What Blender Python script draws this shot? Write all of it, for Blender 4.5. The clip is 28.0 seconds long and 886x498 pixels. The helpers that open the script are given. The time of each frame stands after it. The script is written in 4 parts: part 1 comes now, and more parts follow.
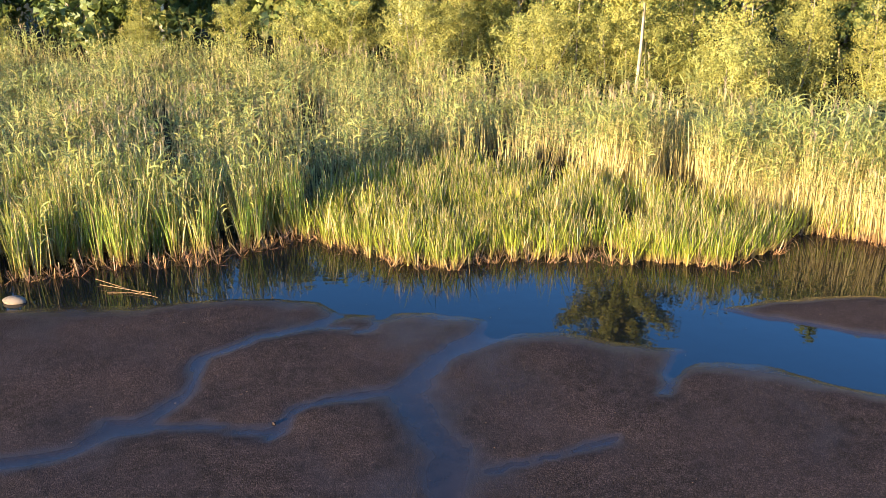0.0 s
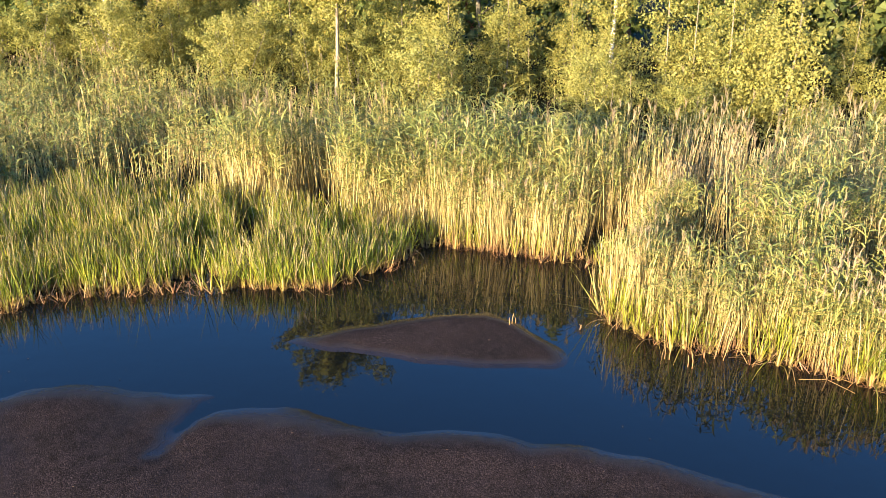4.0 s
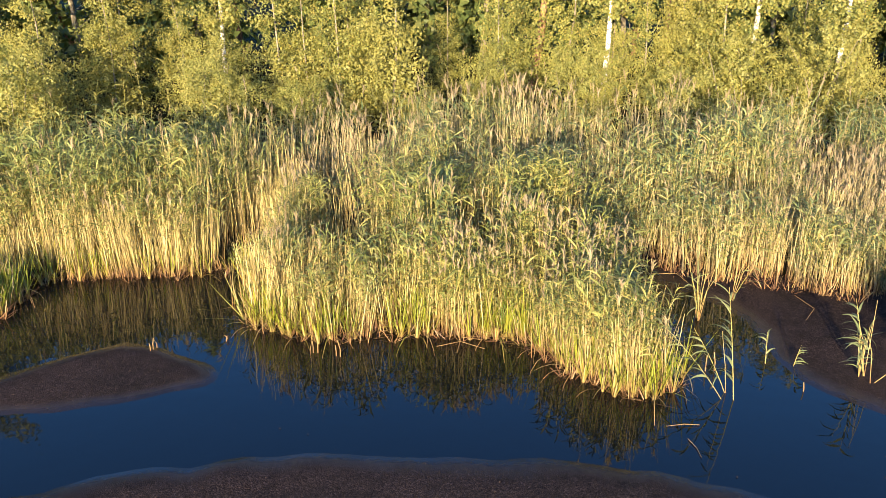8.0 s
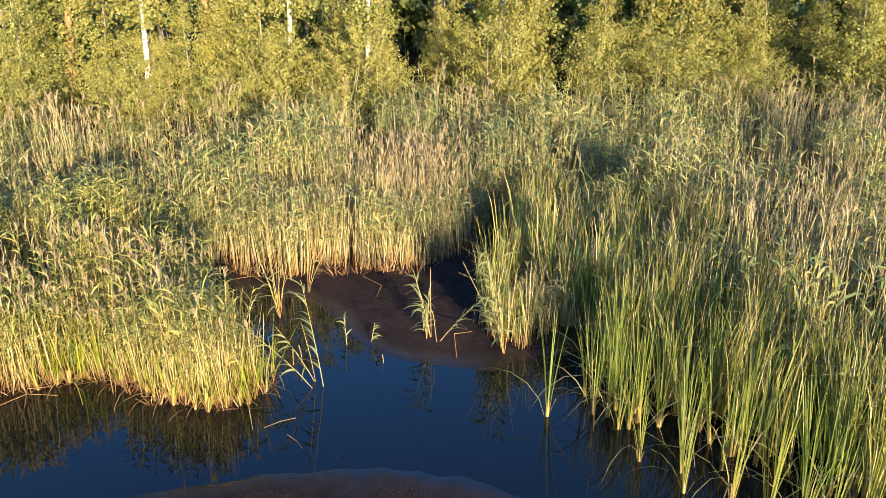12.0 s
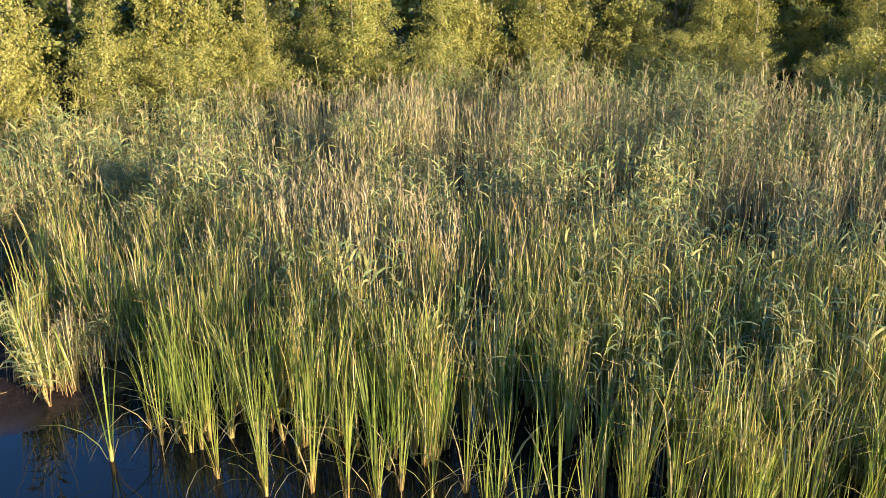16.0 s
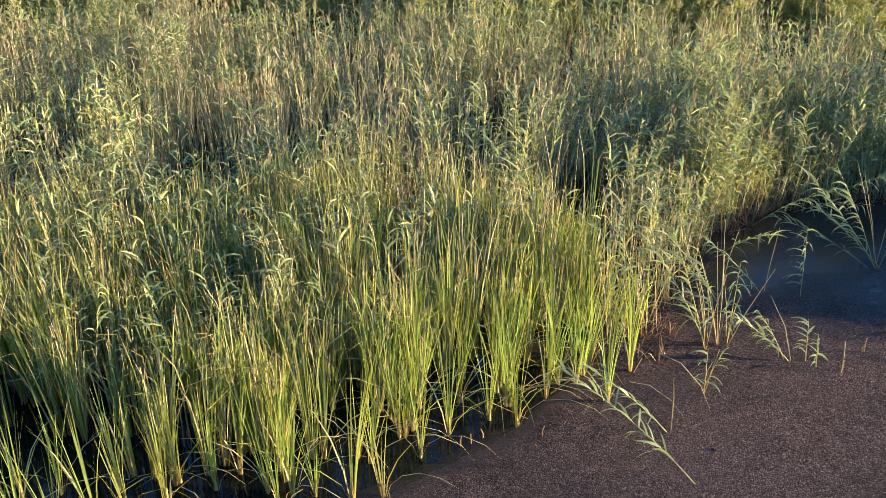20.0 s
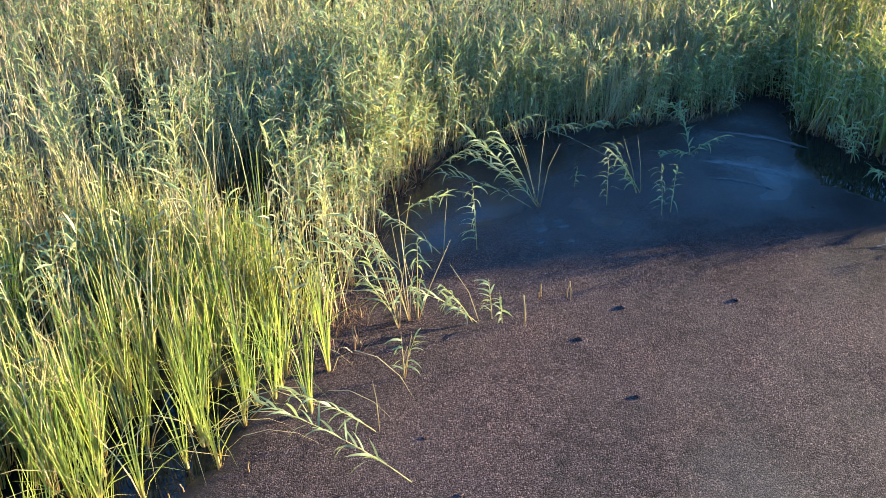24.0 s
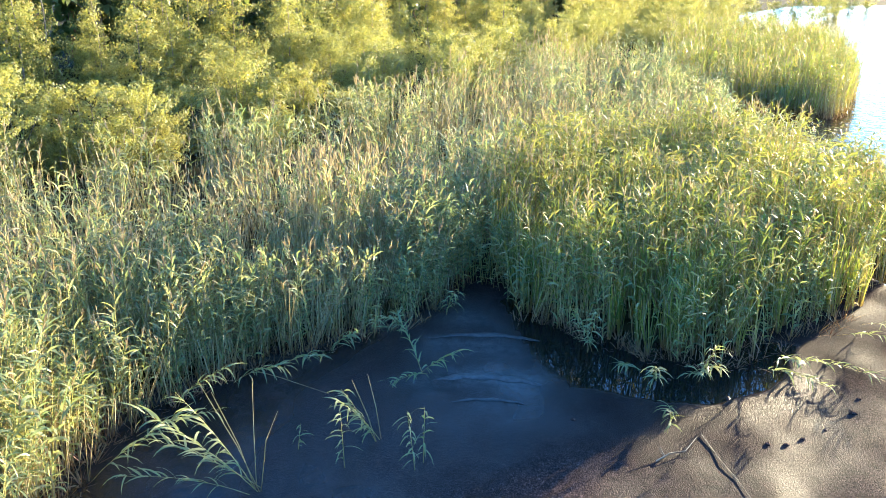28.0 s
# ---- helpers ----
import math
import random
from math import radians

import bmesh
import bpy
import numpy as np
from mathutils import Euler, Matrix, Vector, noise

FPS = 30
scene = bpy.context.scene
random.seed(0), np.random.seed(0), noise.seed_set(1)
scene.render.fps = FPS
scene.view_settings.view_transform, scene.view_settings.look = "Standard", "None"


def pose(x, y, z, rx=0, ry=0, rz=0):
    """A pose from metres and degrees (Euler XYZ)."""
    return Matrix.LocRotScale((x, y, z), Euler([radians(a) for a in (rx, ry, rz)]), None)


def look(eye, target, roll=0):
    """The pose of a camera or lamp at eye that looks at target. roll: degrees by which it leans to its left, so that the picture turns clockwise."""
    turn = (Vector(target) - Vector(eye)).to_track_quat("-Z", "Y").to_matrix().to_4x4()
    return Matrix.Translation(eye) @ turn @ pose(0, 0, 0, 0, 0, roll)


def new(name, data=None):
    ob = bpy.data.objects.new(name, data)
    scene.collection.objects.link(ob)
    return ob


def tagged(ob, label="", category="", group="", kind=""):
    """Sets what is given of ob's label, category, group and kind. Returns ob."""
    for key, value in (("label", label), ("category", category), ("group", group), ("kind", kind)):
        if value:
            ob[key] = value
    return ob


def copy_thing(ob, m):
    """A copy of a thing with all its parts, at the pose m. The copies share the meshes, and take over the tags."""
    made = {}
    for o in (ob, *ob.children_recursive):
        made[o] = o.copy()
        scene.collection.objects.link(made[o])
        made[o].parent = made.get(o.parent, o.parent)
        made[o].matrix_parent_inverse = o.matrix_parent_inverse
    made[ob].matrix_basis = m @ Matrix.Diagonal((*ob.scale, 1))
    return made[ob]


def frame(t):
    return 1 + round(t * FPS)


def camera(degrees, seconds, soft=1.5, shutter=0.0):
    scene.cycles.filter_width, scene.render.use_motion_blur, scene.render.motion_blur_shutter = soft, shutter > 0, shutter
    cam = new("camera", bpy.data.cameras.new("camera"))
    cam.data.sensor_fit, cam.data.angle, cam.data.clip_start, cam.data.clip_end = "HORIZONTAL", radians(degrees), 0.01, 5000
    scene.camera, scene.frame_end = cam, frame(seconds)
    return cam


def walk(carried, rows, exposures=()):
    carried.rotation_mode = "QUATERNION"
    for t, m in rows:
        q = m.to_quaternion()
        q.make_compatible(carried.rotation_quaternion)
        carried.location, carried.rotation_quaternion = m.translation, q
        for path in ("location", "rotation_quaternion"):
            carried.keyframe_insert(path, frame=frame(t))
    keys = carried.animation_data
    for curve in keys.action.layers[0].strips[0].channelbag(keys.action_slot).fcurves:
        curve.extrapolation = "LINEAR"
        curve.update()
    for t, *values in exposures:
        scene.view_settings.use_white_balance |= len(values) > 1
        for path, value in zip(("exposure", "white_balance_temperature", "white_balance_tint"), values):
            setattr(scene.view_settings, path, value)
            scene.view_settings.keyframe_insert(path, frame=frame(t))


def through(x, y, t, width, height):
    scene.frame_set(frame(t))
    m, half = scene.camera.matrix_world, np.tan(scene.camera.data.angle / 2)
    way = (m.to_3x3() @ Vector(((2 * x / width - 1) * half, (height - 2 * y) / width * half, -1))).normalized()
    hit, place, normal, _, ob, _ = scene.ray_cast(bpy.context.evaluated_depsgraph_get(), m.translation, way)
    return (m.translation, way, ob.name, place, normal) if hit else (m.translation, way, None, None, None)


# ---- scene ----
# ---- camera: seconds, eye, yaw, pitch, roll ----
cam = camera(54.56, 28.0, 0.8)
PATH = [
    (0, 0.000, 0.000, 4.500, 0.00, -21.01, -0.19),
    (0.5, 0.536, 0.125, 4.492, 0.01, -21.02, -0.13),
    (1, 1.009, 0.244, 4.463, 0.02, -21.03, -0.07),
    (1.5, 1.552, 0.390, 4.444, 0.03, -21.03, -0.06),
    (2, 2.025, 0.527, 4.405, 0.03, -21.03, -0.03),
    (2.5, 2.514, 0.668, 4.391, -1.24, -21.02, 0.01),
    (3, 2.968, 0.768, 4.396, -4.22, -21.02, 0.11),
    (3.5, 3.409, 0.836, 4.420, -7.49, -21.03, 0.25),
    (5.5, 3.764, 0.841, 4.415, -17.11, -20.80, 0.24),
    (6, 3.753, 0.833, 4.412, -20.18, -20.78, 0.08),
    (6.5, 3.737, 0.828, 4.403, -23.65, -20.75, -0.14),
    (7, 3.798, 0.786, 4.389, -27.93, -20.74, -0.37),
    (7.5, 3.836, 0.782, 4.385, -30.97, -20.70, -0.41),
    (8, 3.866, 0.783, 4.379, -34.34, -20.67, -0.38),
    (8.5, 3.888, 0.775, 4.370, -38.68, -20.62, -0.36),
    (9, 3.902, 0.762, 4.363, -43.40, -20.56, -0.30),
    (9.5, 3.913, 0.752, 4.358, -47.98, -20.50, -0.22),
    (10, 3.922, 0.754, 4.353, -50.66, -20.44, -0.01),
    (10.5, 3.940, 0.755, 4.346, -53.28, -20.39, 0.13),
    (11, 3.962, 0.740, 4.337, -56.91, -20.35, 0.10),
    (11.5, 3.983, 0.727, 4.332, -60.20, -20.31, 0.03),
    (13.5, 4.036, 0.658, 4.399, -74.37, -20.19, -0.40),
    (14, 4.049, 0.648, 4.407, -78.51, -20.12, -0.36),
    (14.5, 4.064, 0.651, 4.390, -82.53, -20.03, -0.27),
    (15, 4.066, 0.641, 4.354, -86.62, -19.93, -0.25),
    (15.5, 4.086, 0.625, 4.321, -90.62, -19.84, -0.23),
    (16, 4.114, 0.609, 4.310, -94.47, -19.74, -0.19),
    (16.5, 4.142, 0.598, 4.311, -98.25, -19.64, -0.15),
    (17, 4.161, 0.593, 4.324, -102.07, -19.54, -0.07),
    (17.5, 4.175, 0.584, 4.347, -105.95, -19.45, -0.03),
    (18, 4.178, 0.579, 4.393, -110.79, -19.37, -0.09),
    (18.5, 4.187, 0.579, 4.430, -115.22, -19.34, -0.09),
    (19, 4.199, 0.573, 4.459, -120.02, -21.30, -0.06),
    (19.5, 4.224, 0.570, 4.509, -124.66, -23.38, 0.02),
    (20, 4.256, 0.563, 4.546, -131.24, -25.60, 0.04),
    (20.5, 4.274, 0.557, 4.562, -137.42, -27.50, -0.02),
    (21, 4.276, 0.551, 4.570, -144.11, -29.61, -0.21),
    (21.5, 4.277, 0.536, 4.592, -145.30, -29.67, -0.04),
    (23.5, 4.355, 0.249, 4.824, -151.03, -29.96, -0.02),
    (24, 4.584, -0.139, 4.837, -154.11, -29.91, -0.01),
    (24.5, 4.876, -0.675, 4.830, -158.43, -29.76, 0.01),
    (25, 5.109, -1.082, 4.844, -163.88, -29.64, -0.07),
    (25.5, 5.293, -1.462, 4.855, -170.23, -29.50, -0.29),
    (26, 5.399, -1.758, 4.857, -174.51, -29.23, -0.45),
    (26.5, 5.482, -2.011, 4.878, -175.24, -27.03, -0.21),
    (27, 5.547, -2.246, 4.874, -175.87, -24.62, 0.08),
    (27.5, 5.597, -2.421, 4.872, -176.41, -22.17, 0.31),
    (28, 5.619, -2.464, 4.873, -177.18, -19.86, 0.54),
]
EXPOSURES = [(0.0, 2.50, 6800, 11), (6.0, 2.10, 6700, 11), (10.0, 1.90, 6600, 11), (18.0, 2.05, 6450, 10), (21.0, 2.48, 6250, 9), (25.0, 3.02, 5950, 6), (28.0, 3.15, 6150, 8)]
walk(cam, [(t, pose(x, y, z, 90 + pitch, 0, yaw) @ pose(0, 0, 0, 0, 0, roll)) for t, x, y, z, yaw, pitch, roll in PATH], EXPOSURES)

# ---- sky and sun: low evening sun from the open side of the pond ----
SUN_EL, SUN_AZ = 8.4, 225.0
world = bpy.data.worlds.new("evening_sky")
scene.world = world
world.use_nodes = True
wn = world.node_tree
sky = wn.nodes.new("ShaderNodeTexSky")
sky.sky_type = "NISHITA"
sky.sun_disc = False
sky.sun_elevation, sky.sun_rotation = radians(SUN_EL), radians(SUN_AZ)
sky.air_density, sky.dust_density, sky.ozone_density = 1.0, 0.45, 6.0
wn.links.new(sky.outputs[0], wn.nodes["Background"].inputs[0])
wn.nodes["Background"].inputs[1].default_value = 0.15
sun = new("sun", bpy.data.lights.new("sun", "SUN"))
sun.data.energy, sun.data.angle, sun.data.color = 5.0, radians(0.6), (1.0, 0.80, 0.50)
sun_dir = Vector((math.sin(radians(SUN_AZ)) * math.cos(radians(SUN_EL)), math.cos(radians(SUN_AZ)) * math.cos(radians(SUN_EL)), math.sin(radians(SUN_EL))))
sun.matrix_world = look(sun_dir * 60, (0, 0, 0))


# ---- materials ----
def nodes_of(name):
    m = bpy.data.materials.new(name)
    m.use_nodes = True
    t = m.node_tree
    return m, t, t.nodes["Principled BSDF"], lambda k: t.nodes.new("ShaderNode" + k)


def ramp(N, t, fac, stops):
    r = N("ValToRGB")
    e = r.color_ramp.elements
    while len(e) < len(stops):
        e.new(0.5)
    for k, (p, c) in enumerate(stops):
        e[k].position, e[k].color = p, (*c, 1)
    t.links.new(fac, r.inputs[0])
    return r.outputs[0]


def noise_tex(N, t, coord, scale, detail=3, rough=0.6):
    n = N("TexNoise")
    n.inputs["Scale"].default_value, n.inputs["Detail"].default_value, n.inputs["Roughness"].default_value = scale, detail, rough
    t.links.new(coord, n.inputs["Vector"])
    return n.outputs["Fac"]


def math_node(N, t, op, a, b=None, clamp=False):
    n = N("Math")
    n.operation, n.use_clamp = op, clamp
    for k, v in enumerate((a, b)):
        if v is None:
            continue
        if isinstance(v, (int, float)):
            n.inputs[k].default_value = v
        else:
            t.links.new(v, n.inputs[k])
    return n.outputs[0]


def mix_rgb(N, t, fac, a, b, kind="MIX"):
    n = N("Mix")
    n.data_type, n.blend_type = "RGBA", kind
    for sock, v in ((n.inputs[0], fac), (n.inputs[6], a), (n.inputs[7], b)):
        if isinstance(v, (int, float)):
            sock.default_value = v
        elif isinstance(v, tuple):
            sock.default_value = (*v, 1)
        else:
            t.links.new(v, sock)
    return n.outputs[2]


def leaf_material(name, stops, patch, patch_amount, rough=0.5, through=0.35, heights=None, patch_scale=0.35):
    """Plant tissue: each blade its own tone, patches of another tone, light passing through."""
    m, t, b, N = nodes_of(name)
    geo = N("NewGeometry")
    col = ramp(N, t, geo.outputs["Random Per Island"], stops)
    big = noise_tex(N, t, geo.outputs["Position"], patch_scale, 2)
    fac = math_node(N, t, "MULTIPLY", ramp(N, t, big, [(0.42, (0, 0, 0)), (0.66, (1, 1, 1))]), patch_amount)
    col = mix_rgb(N, t, fac, col, patch)
    if heights:
        sep = N("SeparateXYZ")
        t.links.new(geo.outputs["Position"], sep.inputs[0])
        for lo, hi, tone, amount in heights:
            rng = N("MapRange")
            rng.inputs[1].default_value, rng.inputs[2].default_value = lo, hi
            rng.inputs[3].default_value, rng.inputs[4].default_value = 0, amount
            t.links.new(sep.outputs[2], rng.inputs[0])
            col = mix_rgb(N, t, rng.outputs[0], col, tone)
    fine = noise_tex(N, t, geo.outputs["Position"], 30, 2)
    col = mix_rgb(N, t, 0.5, col, ramp(N, t, fine, [(0.3, (0.45, 0.45, 0.45)), (0.7, (1, 1, 1))]), "MULTIPLY")
    t.links.new(col, b.inputs["Base Color"])
    b.inputs["Roughness"].default_value = rough
    b.inputs["Specular IOR Level"].default_value = 0.35
    if through:
        tr, mx = N("BsdfTranslucent"), N("MixShader")
        t.links.new(mix_rgb(N, t, 1.0, col, (1.15, 1.15, 0.75), "MULTIPLY"), tr.inputs[0])
        mx.inputs[0].default_value = through
        t.links.new(b.outputs[0], mx.inputs[1])
        t.links.new(tr.outputs[0], mx.inputs[2])
        t.links.new(mx.outputs[0], t.nodes["Material Output"].inputs[0])
    return m


REED_LEAF = leaf_material("reed_leaf", [(0.0, (0.12, 0.15, 0.04)), (0.4, (0.24, 0.26, 0.075)), (0.75, (0.37, 0.36, 0.105)), (1.0, (0.58, 0.47, 0.16))], (0.20, 0.25, 0.085), 0.6, through=0.26)
EAST_LEAF = leaf_material("grey_reed_leaf", [(0.0, (0.10, 0.15, 0.06)), (0.45, (0.25, 0.29, 0.11)), (0.8, (0.42, 0.41, 0.16)), (1.0, (0.64, 0.51, 0.24))], (0.15, 0.21, 0.09), 0.6, through=0.3)
EAST_STEM = leaf_material("old_reed_stem", [(0.0, (0.22, 0.18, 0.09)), (0.5, (0.42, 0.35, 0.17)), (1.0, (0.62, 0.52, 0.28))], (0.46, 0.34, 0.19), 0.6, through=0.15,
                          heights=[(0.30, 0.02, (0.24, 0.11, 0.05), 0.8)])
LUSH_LEAF = leaf_material("lush_reed_leaf", [(0.0, (0.14, 0.19, 0.085)), (0.5, (0.30, 0.34, 0.155)), (0.85, (0.47, 0.45, 0.21)), (1.0, (0.66, 0.54, 0.28))], (0.20, 0.28, 0.14), 0.55, through=0.48)
REED_STEM = leaf_material("reed_stem", [(0.0, (0.24, 0.25, 0.06)), (0.4, (0.42, 0.38, 0.11)), (1.0, (0.64, 0.54, 0.19))], (0.48, 0.42, 0.13), 0.5, through=0.15,
                          heights=[(0.35, 0.0, (0.28, 0.16, 0.07), 0.6)])
DEAD_STEM = leaf_material("dead_reed_stem", [(0.0, (0.25, 0.18, 0.08)), (0.6, (0.46, 0.37, 0.15)), (1.0, (0.64, 0.53, 0.24))], (0.48, 0.36, 0.18), 0.4, through=0.15, heights=[(0.30, 0.02, (0.24, 0.11, 0.05), 0.8)])
PLUME = leaf_material("reed_plume", [(0.0, (0.25, 0.19, 0.12)), (1.0, (0.45, 0.355, 0.23))], (0.33, 0.26, 0.16), 0.5, rough=0.8)
CAT_LEAF = leaf_material("cattail_leaf", [(0.0, (0.10, 0.16, 0.03)), (0.5, (0.24, 0.29, 0.06)), (0.85, (0.42, 0.41, 0.09)), (1.0, (0.56, 0.42, 0.13))], (0.34, 0.31, 0.08), 0.5, through=0.45,
                         heights=[(0.30, 0.0, (0.34, 0.19, 0.09), 0.75), (1.2, 1.9, (0.40, 0.34, 0.10), 0.4)])
CAT_TIP = leaf_material("browning_cattail_tip", [(0.0, (0.20, 0.17, 0.05)), (0.5, (0.36, 0.27, 0.09)), (1.0, (0.56, 0.40, 0.18))], (0.30, 0.24, 0.08), 0.5, through=0.3)
CAT_GREEN = leaf_material("green_cattail_leaf", [(0.0, (0.05, 0.10, 0.025)), (0.4, (0.19, 0.28, 0.055)), (0.75, (0.39, 0.45, 0.10)), (1.0, (0.64, 0.48, 0.19))], (0.32, 0.29, 0.10), 0.45, through=0.52,
                          heights=[(0.25, 0.0, (0.44, 0.31, 0.12), 0.7), (0.8, 1.5, (0.48, 0.37, 0.16), 0.4)], patch_scale=0.9)
SHORT_LEAF = leaf_material("young_cattail_leaf", [(0.0, (0.09, 0.15, 0.018)), (0.5, (0.25, 0.28, 0.03)), (1.0, (0.48, 0.43, 0.06))], (0.12, 0.19, 0.025), 0.5, through=0.32,
                           heights=[(0.16, 0.0, (0.38, 0.21, 0.10), 0.8)])
BIRCH_LEAF = leaf_material("birch_leaf", [(0.0, (0.20, 0.22, 0.065)), (0.5, (0.30, 0.31, 0.09)), (0.9, (0.41, 0.38, 0.11)), (1.0, (0.53, 0.40, 0.13))], (0.35, 0.31, 0.09), 0.5, through=0.46, patch_scale=0.25)
WILLOW_LEAF = leaf_material("willow_leaf", [(0.0, (0.21, 0.23, 0.065)), (0.5, (0.32, 0.32, 0.095)), (1.0, (0.44, 0.39, 0.12))], (0.37, 0.335, 0.10), 0.5, through=0.42, patch_scale=0.3)
DARK_LEAF = leaf_material("dark_leaf", [(0.0, (0.08, 0.12, 0.04)), (0.7, (0.16, 0.20, 0.06)), (1.0, (0.27, 0.27, 0.08))], (0.21, 0.22, 0.07), 0.4)


def bark_material(name, light, dark, scale):
    m, t, b, N = nodes_of(name)
    tex = N("TexCoord")
    mp = N("Mapping")
    mp.inputs["Scale"].default_value = (1, 1, scale)
    t.links.new(tex.outputs["Object"], mp.inputs[0])
    f = noise_tex(N, t, mp.outputs[0], 9, 4)
    t.links.new(ramp(N, t, f, [(0.40, dark), (0.52, light), (0.8, light)]), b.inputs["Base Color"])
    b.inputs["Roughness"].default_value = 0.85
    bump = N("Bump")
    bump.inputs["Strength"].default_value, bump.inputs["Distance"].default_value = 0.5, 0.01
    t.links.new(f, bump.inputs["Height"])
    t.links.new(bump.outputs[0], b.inputs["Normal"])
    return m


BIRCH_BARK = bark_material("birch_bark", (0.70, 0.66, 0.58), (0.10, 0.08, 0.07), 3.0)
PINE_BARK = bark_material("pine_bark", (0.36, 0.20, 0.11), (0.12, 0.07, 0.05), 0.4)
GREY_BARK = bark_material("grey_bark", (0.26, 0.22, 0.16), (0.10, 0.08, 0.06), 0.5)


def mud_material():
    """Dark silt: wet and smooth at the waterline, drying to a crumbly crust above it."""
    m, t, b, N = nodes_of("pond_mud")
    geo = N("NewGeometry")
    sep = N("SeparateXYZ")
    t.links.new(geo.outputs["Position"], sep.inputs[0])
    pos = geo.outputs["Position"]
    big = noise_tex(N, t, pos, 0.8, 4)
    mid = noise_tex(N, t, pos, 7, 4)
    vor = N("TexVoronoi")
    vor.inputs["Scale"].default_value = 105
    warp = N("TexNoise")
    warp.inputs["Scale"].default_value, warp.inputs["Detail"].default_value = 40, 2
    t.links.new(pos, warp.inputs["Vector"])
    t.links.new(mix_rgb(N, t, 0.02, pos, warp.outputs["Color"], "ADD"), vor.inputs["Vector"])
    dry = N("MapRange")
    dry.inputs[1].default_value, dry.inputs[2].default_value = 0.004, 0.026
    t.links.new(sep.outputs[2], dry.inputs[0])
    col = ramp(N, t, mid, [(0.3, (0.0105, 0.0080, 0.0073)), (0.7, (0.020, 0.0145, 0.0130))])
    col = mix_rgb(N, t, ramp(N, t, big, [(0.4, (0, 0, 0)), (0.65, (0.6, 0.6, 0.6))]), col, (0.026, 0.0175, 0.0150))
    crust = N("MapRange")
    crust.inputs[1].default_value, crust.inputs[2].default_value = 5.0, -1.0
    crust.inputs[3].default_value = 0.42
    t.links.new(sep.outputs[1], crust.inputs[0])
    # Random crumb tones; the brightest stops paint sun caught on single crumbs.
    grain_light = ramp(N, t, vor.outputs["Color"], [(0.0, (1.4, 1.45, 1.5)), (0.4, (3.5, 3.6, 3.7)), (0.72, (8.2, 8.2, 8.2)), (1.0, (20.0, 20.0, 20.0))])
    # Shade in the creases between crumbs, painted as darker colour.
    grain_light = mix_rgb(N, t, 1.0, grain_light, ramp(N, t, vor.outputs["Distance"], [(0.2, (1.05, 1.05, 1.05)), (0.7, (0.45, 0.43, 0.42))]), "MULTIPLY")
    damp = N("Attribute")
    damp.attribute_name = "damp"
    crumb = math_node(N, t, "MULTIPLY", crust.outputs[0], math_node(N, t, "SUBTRACT", 1.0, damp.outputs["Fac"]))
    col = mix_rgb(N, t, math_node(N, t, "MULTIPLY", dry.outputs[0], crumb), col, mix_rgb(N, t, 1.0, col, grain_light, "MULTIPLY"))
    # Pale fan colour: grey silt, with the sky's sheen on wet mud painted in.
    silt = N("Attribute")
    silt.attribute_name = "silt"
    col = mix_rgb(N, t, silt.outputs["Fac"], col, ramp(N, t, noise_tex(N, t, pos, 9, 5), [(0.35, (0.030, 0.028, 0.026)), (0.7, (0.085, 0.08, 0.074))]))
    t.links.new(col, b.inputs["Base Color"])
    t.links.new(ramp(N, t, dry.outputs[0], [(0.0, (0.16, 0.16, 0.16)), (0.5, (0.42, 0.42, 0.42)), (1.0, (0.92, 0.92, 0.92))]), b.inputs["Roughness"])
    t.links.new(ramp(N, t, dry.outputs[0], [(0.0, (0.22, 0.22, 0.22)), (0.35, (0.15, 0.15, 0.15)), (0.62, (0.03, 0.03, 0.03)), (1.0, (0.0, 0.0, 0.0))]), b.inputs["Specular IOR Level"])
    h = math_node(N, t, "ADD", math_node(N, t, "MULTIPLY", vor.outputs["Distance"], -1.0), math_node(N, t, "MULTIPLY", mid, 0.6))
    bump = N("Bump")
    bump.inputs["Distance"].default_value = 0.018
    t.links.new(h, bump.inputs["Height"])
    t.links.new(math_node(N, t, "MULTIPLY", math_node(N, t, "MULTIPLY", dry.outputs[0], crust.outputs[0]), 0.9), bump.inputs["Strength"])
    t.links.new(bump.outputs[0], b.inputs["Normal"])
    return m


def water_material():
    m, t, b, N = nodes_of("pond_water")
    geo = N("NewGeometry")
    b.inputs["Base Color"].default_value = (0.004, 0.005, 0.006, 1)
    sep = N("SeparateXYZ")
    t.links.new(geo.outputs["Position"], sep.inputs[0])
    far = N("MapRange")
    far.inputs[1].default_value, far.inputs[2].default_value = -15, -26
    far.inputs[3].default_value, far.inputs[4].default_value = 0.05, 1.0
    t.links.new(sep.outputs[1], far.inputs[0])
    b.inputs["Roughness"].default_value = 0.03
    b.inputs["IOR"].default_value = 1.33
    f = noise_tex(N, t, geo.outputs["Position"], 3.5, 2)
    bump = N("Bump")
    bump.inputs["Distance"].default_value = 0.03
    t.links.new(far.outputs[0], bump.inputs["Strength"])
    t.links.new(f, bump.inputs["Height"])
    t.links.new(bump.outputs[0], b.inputs["Normal"])
    return m


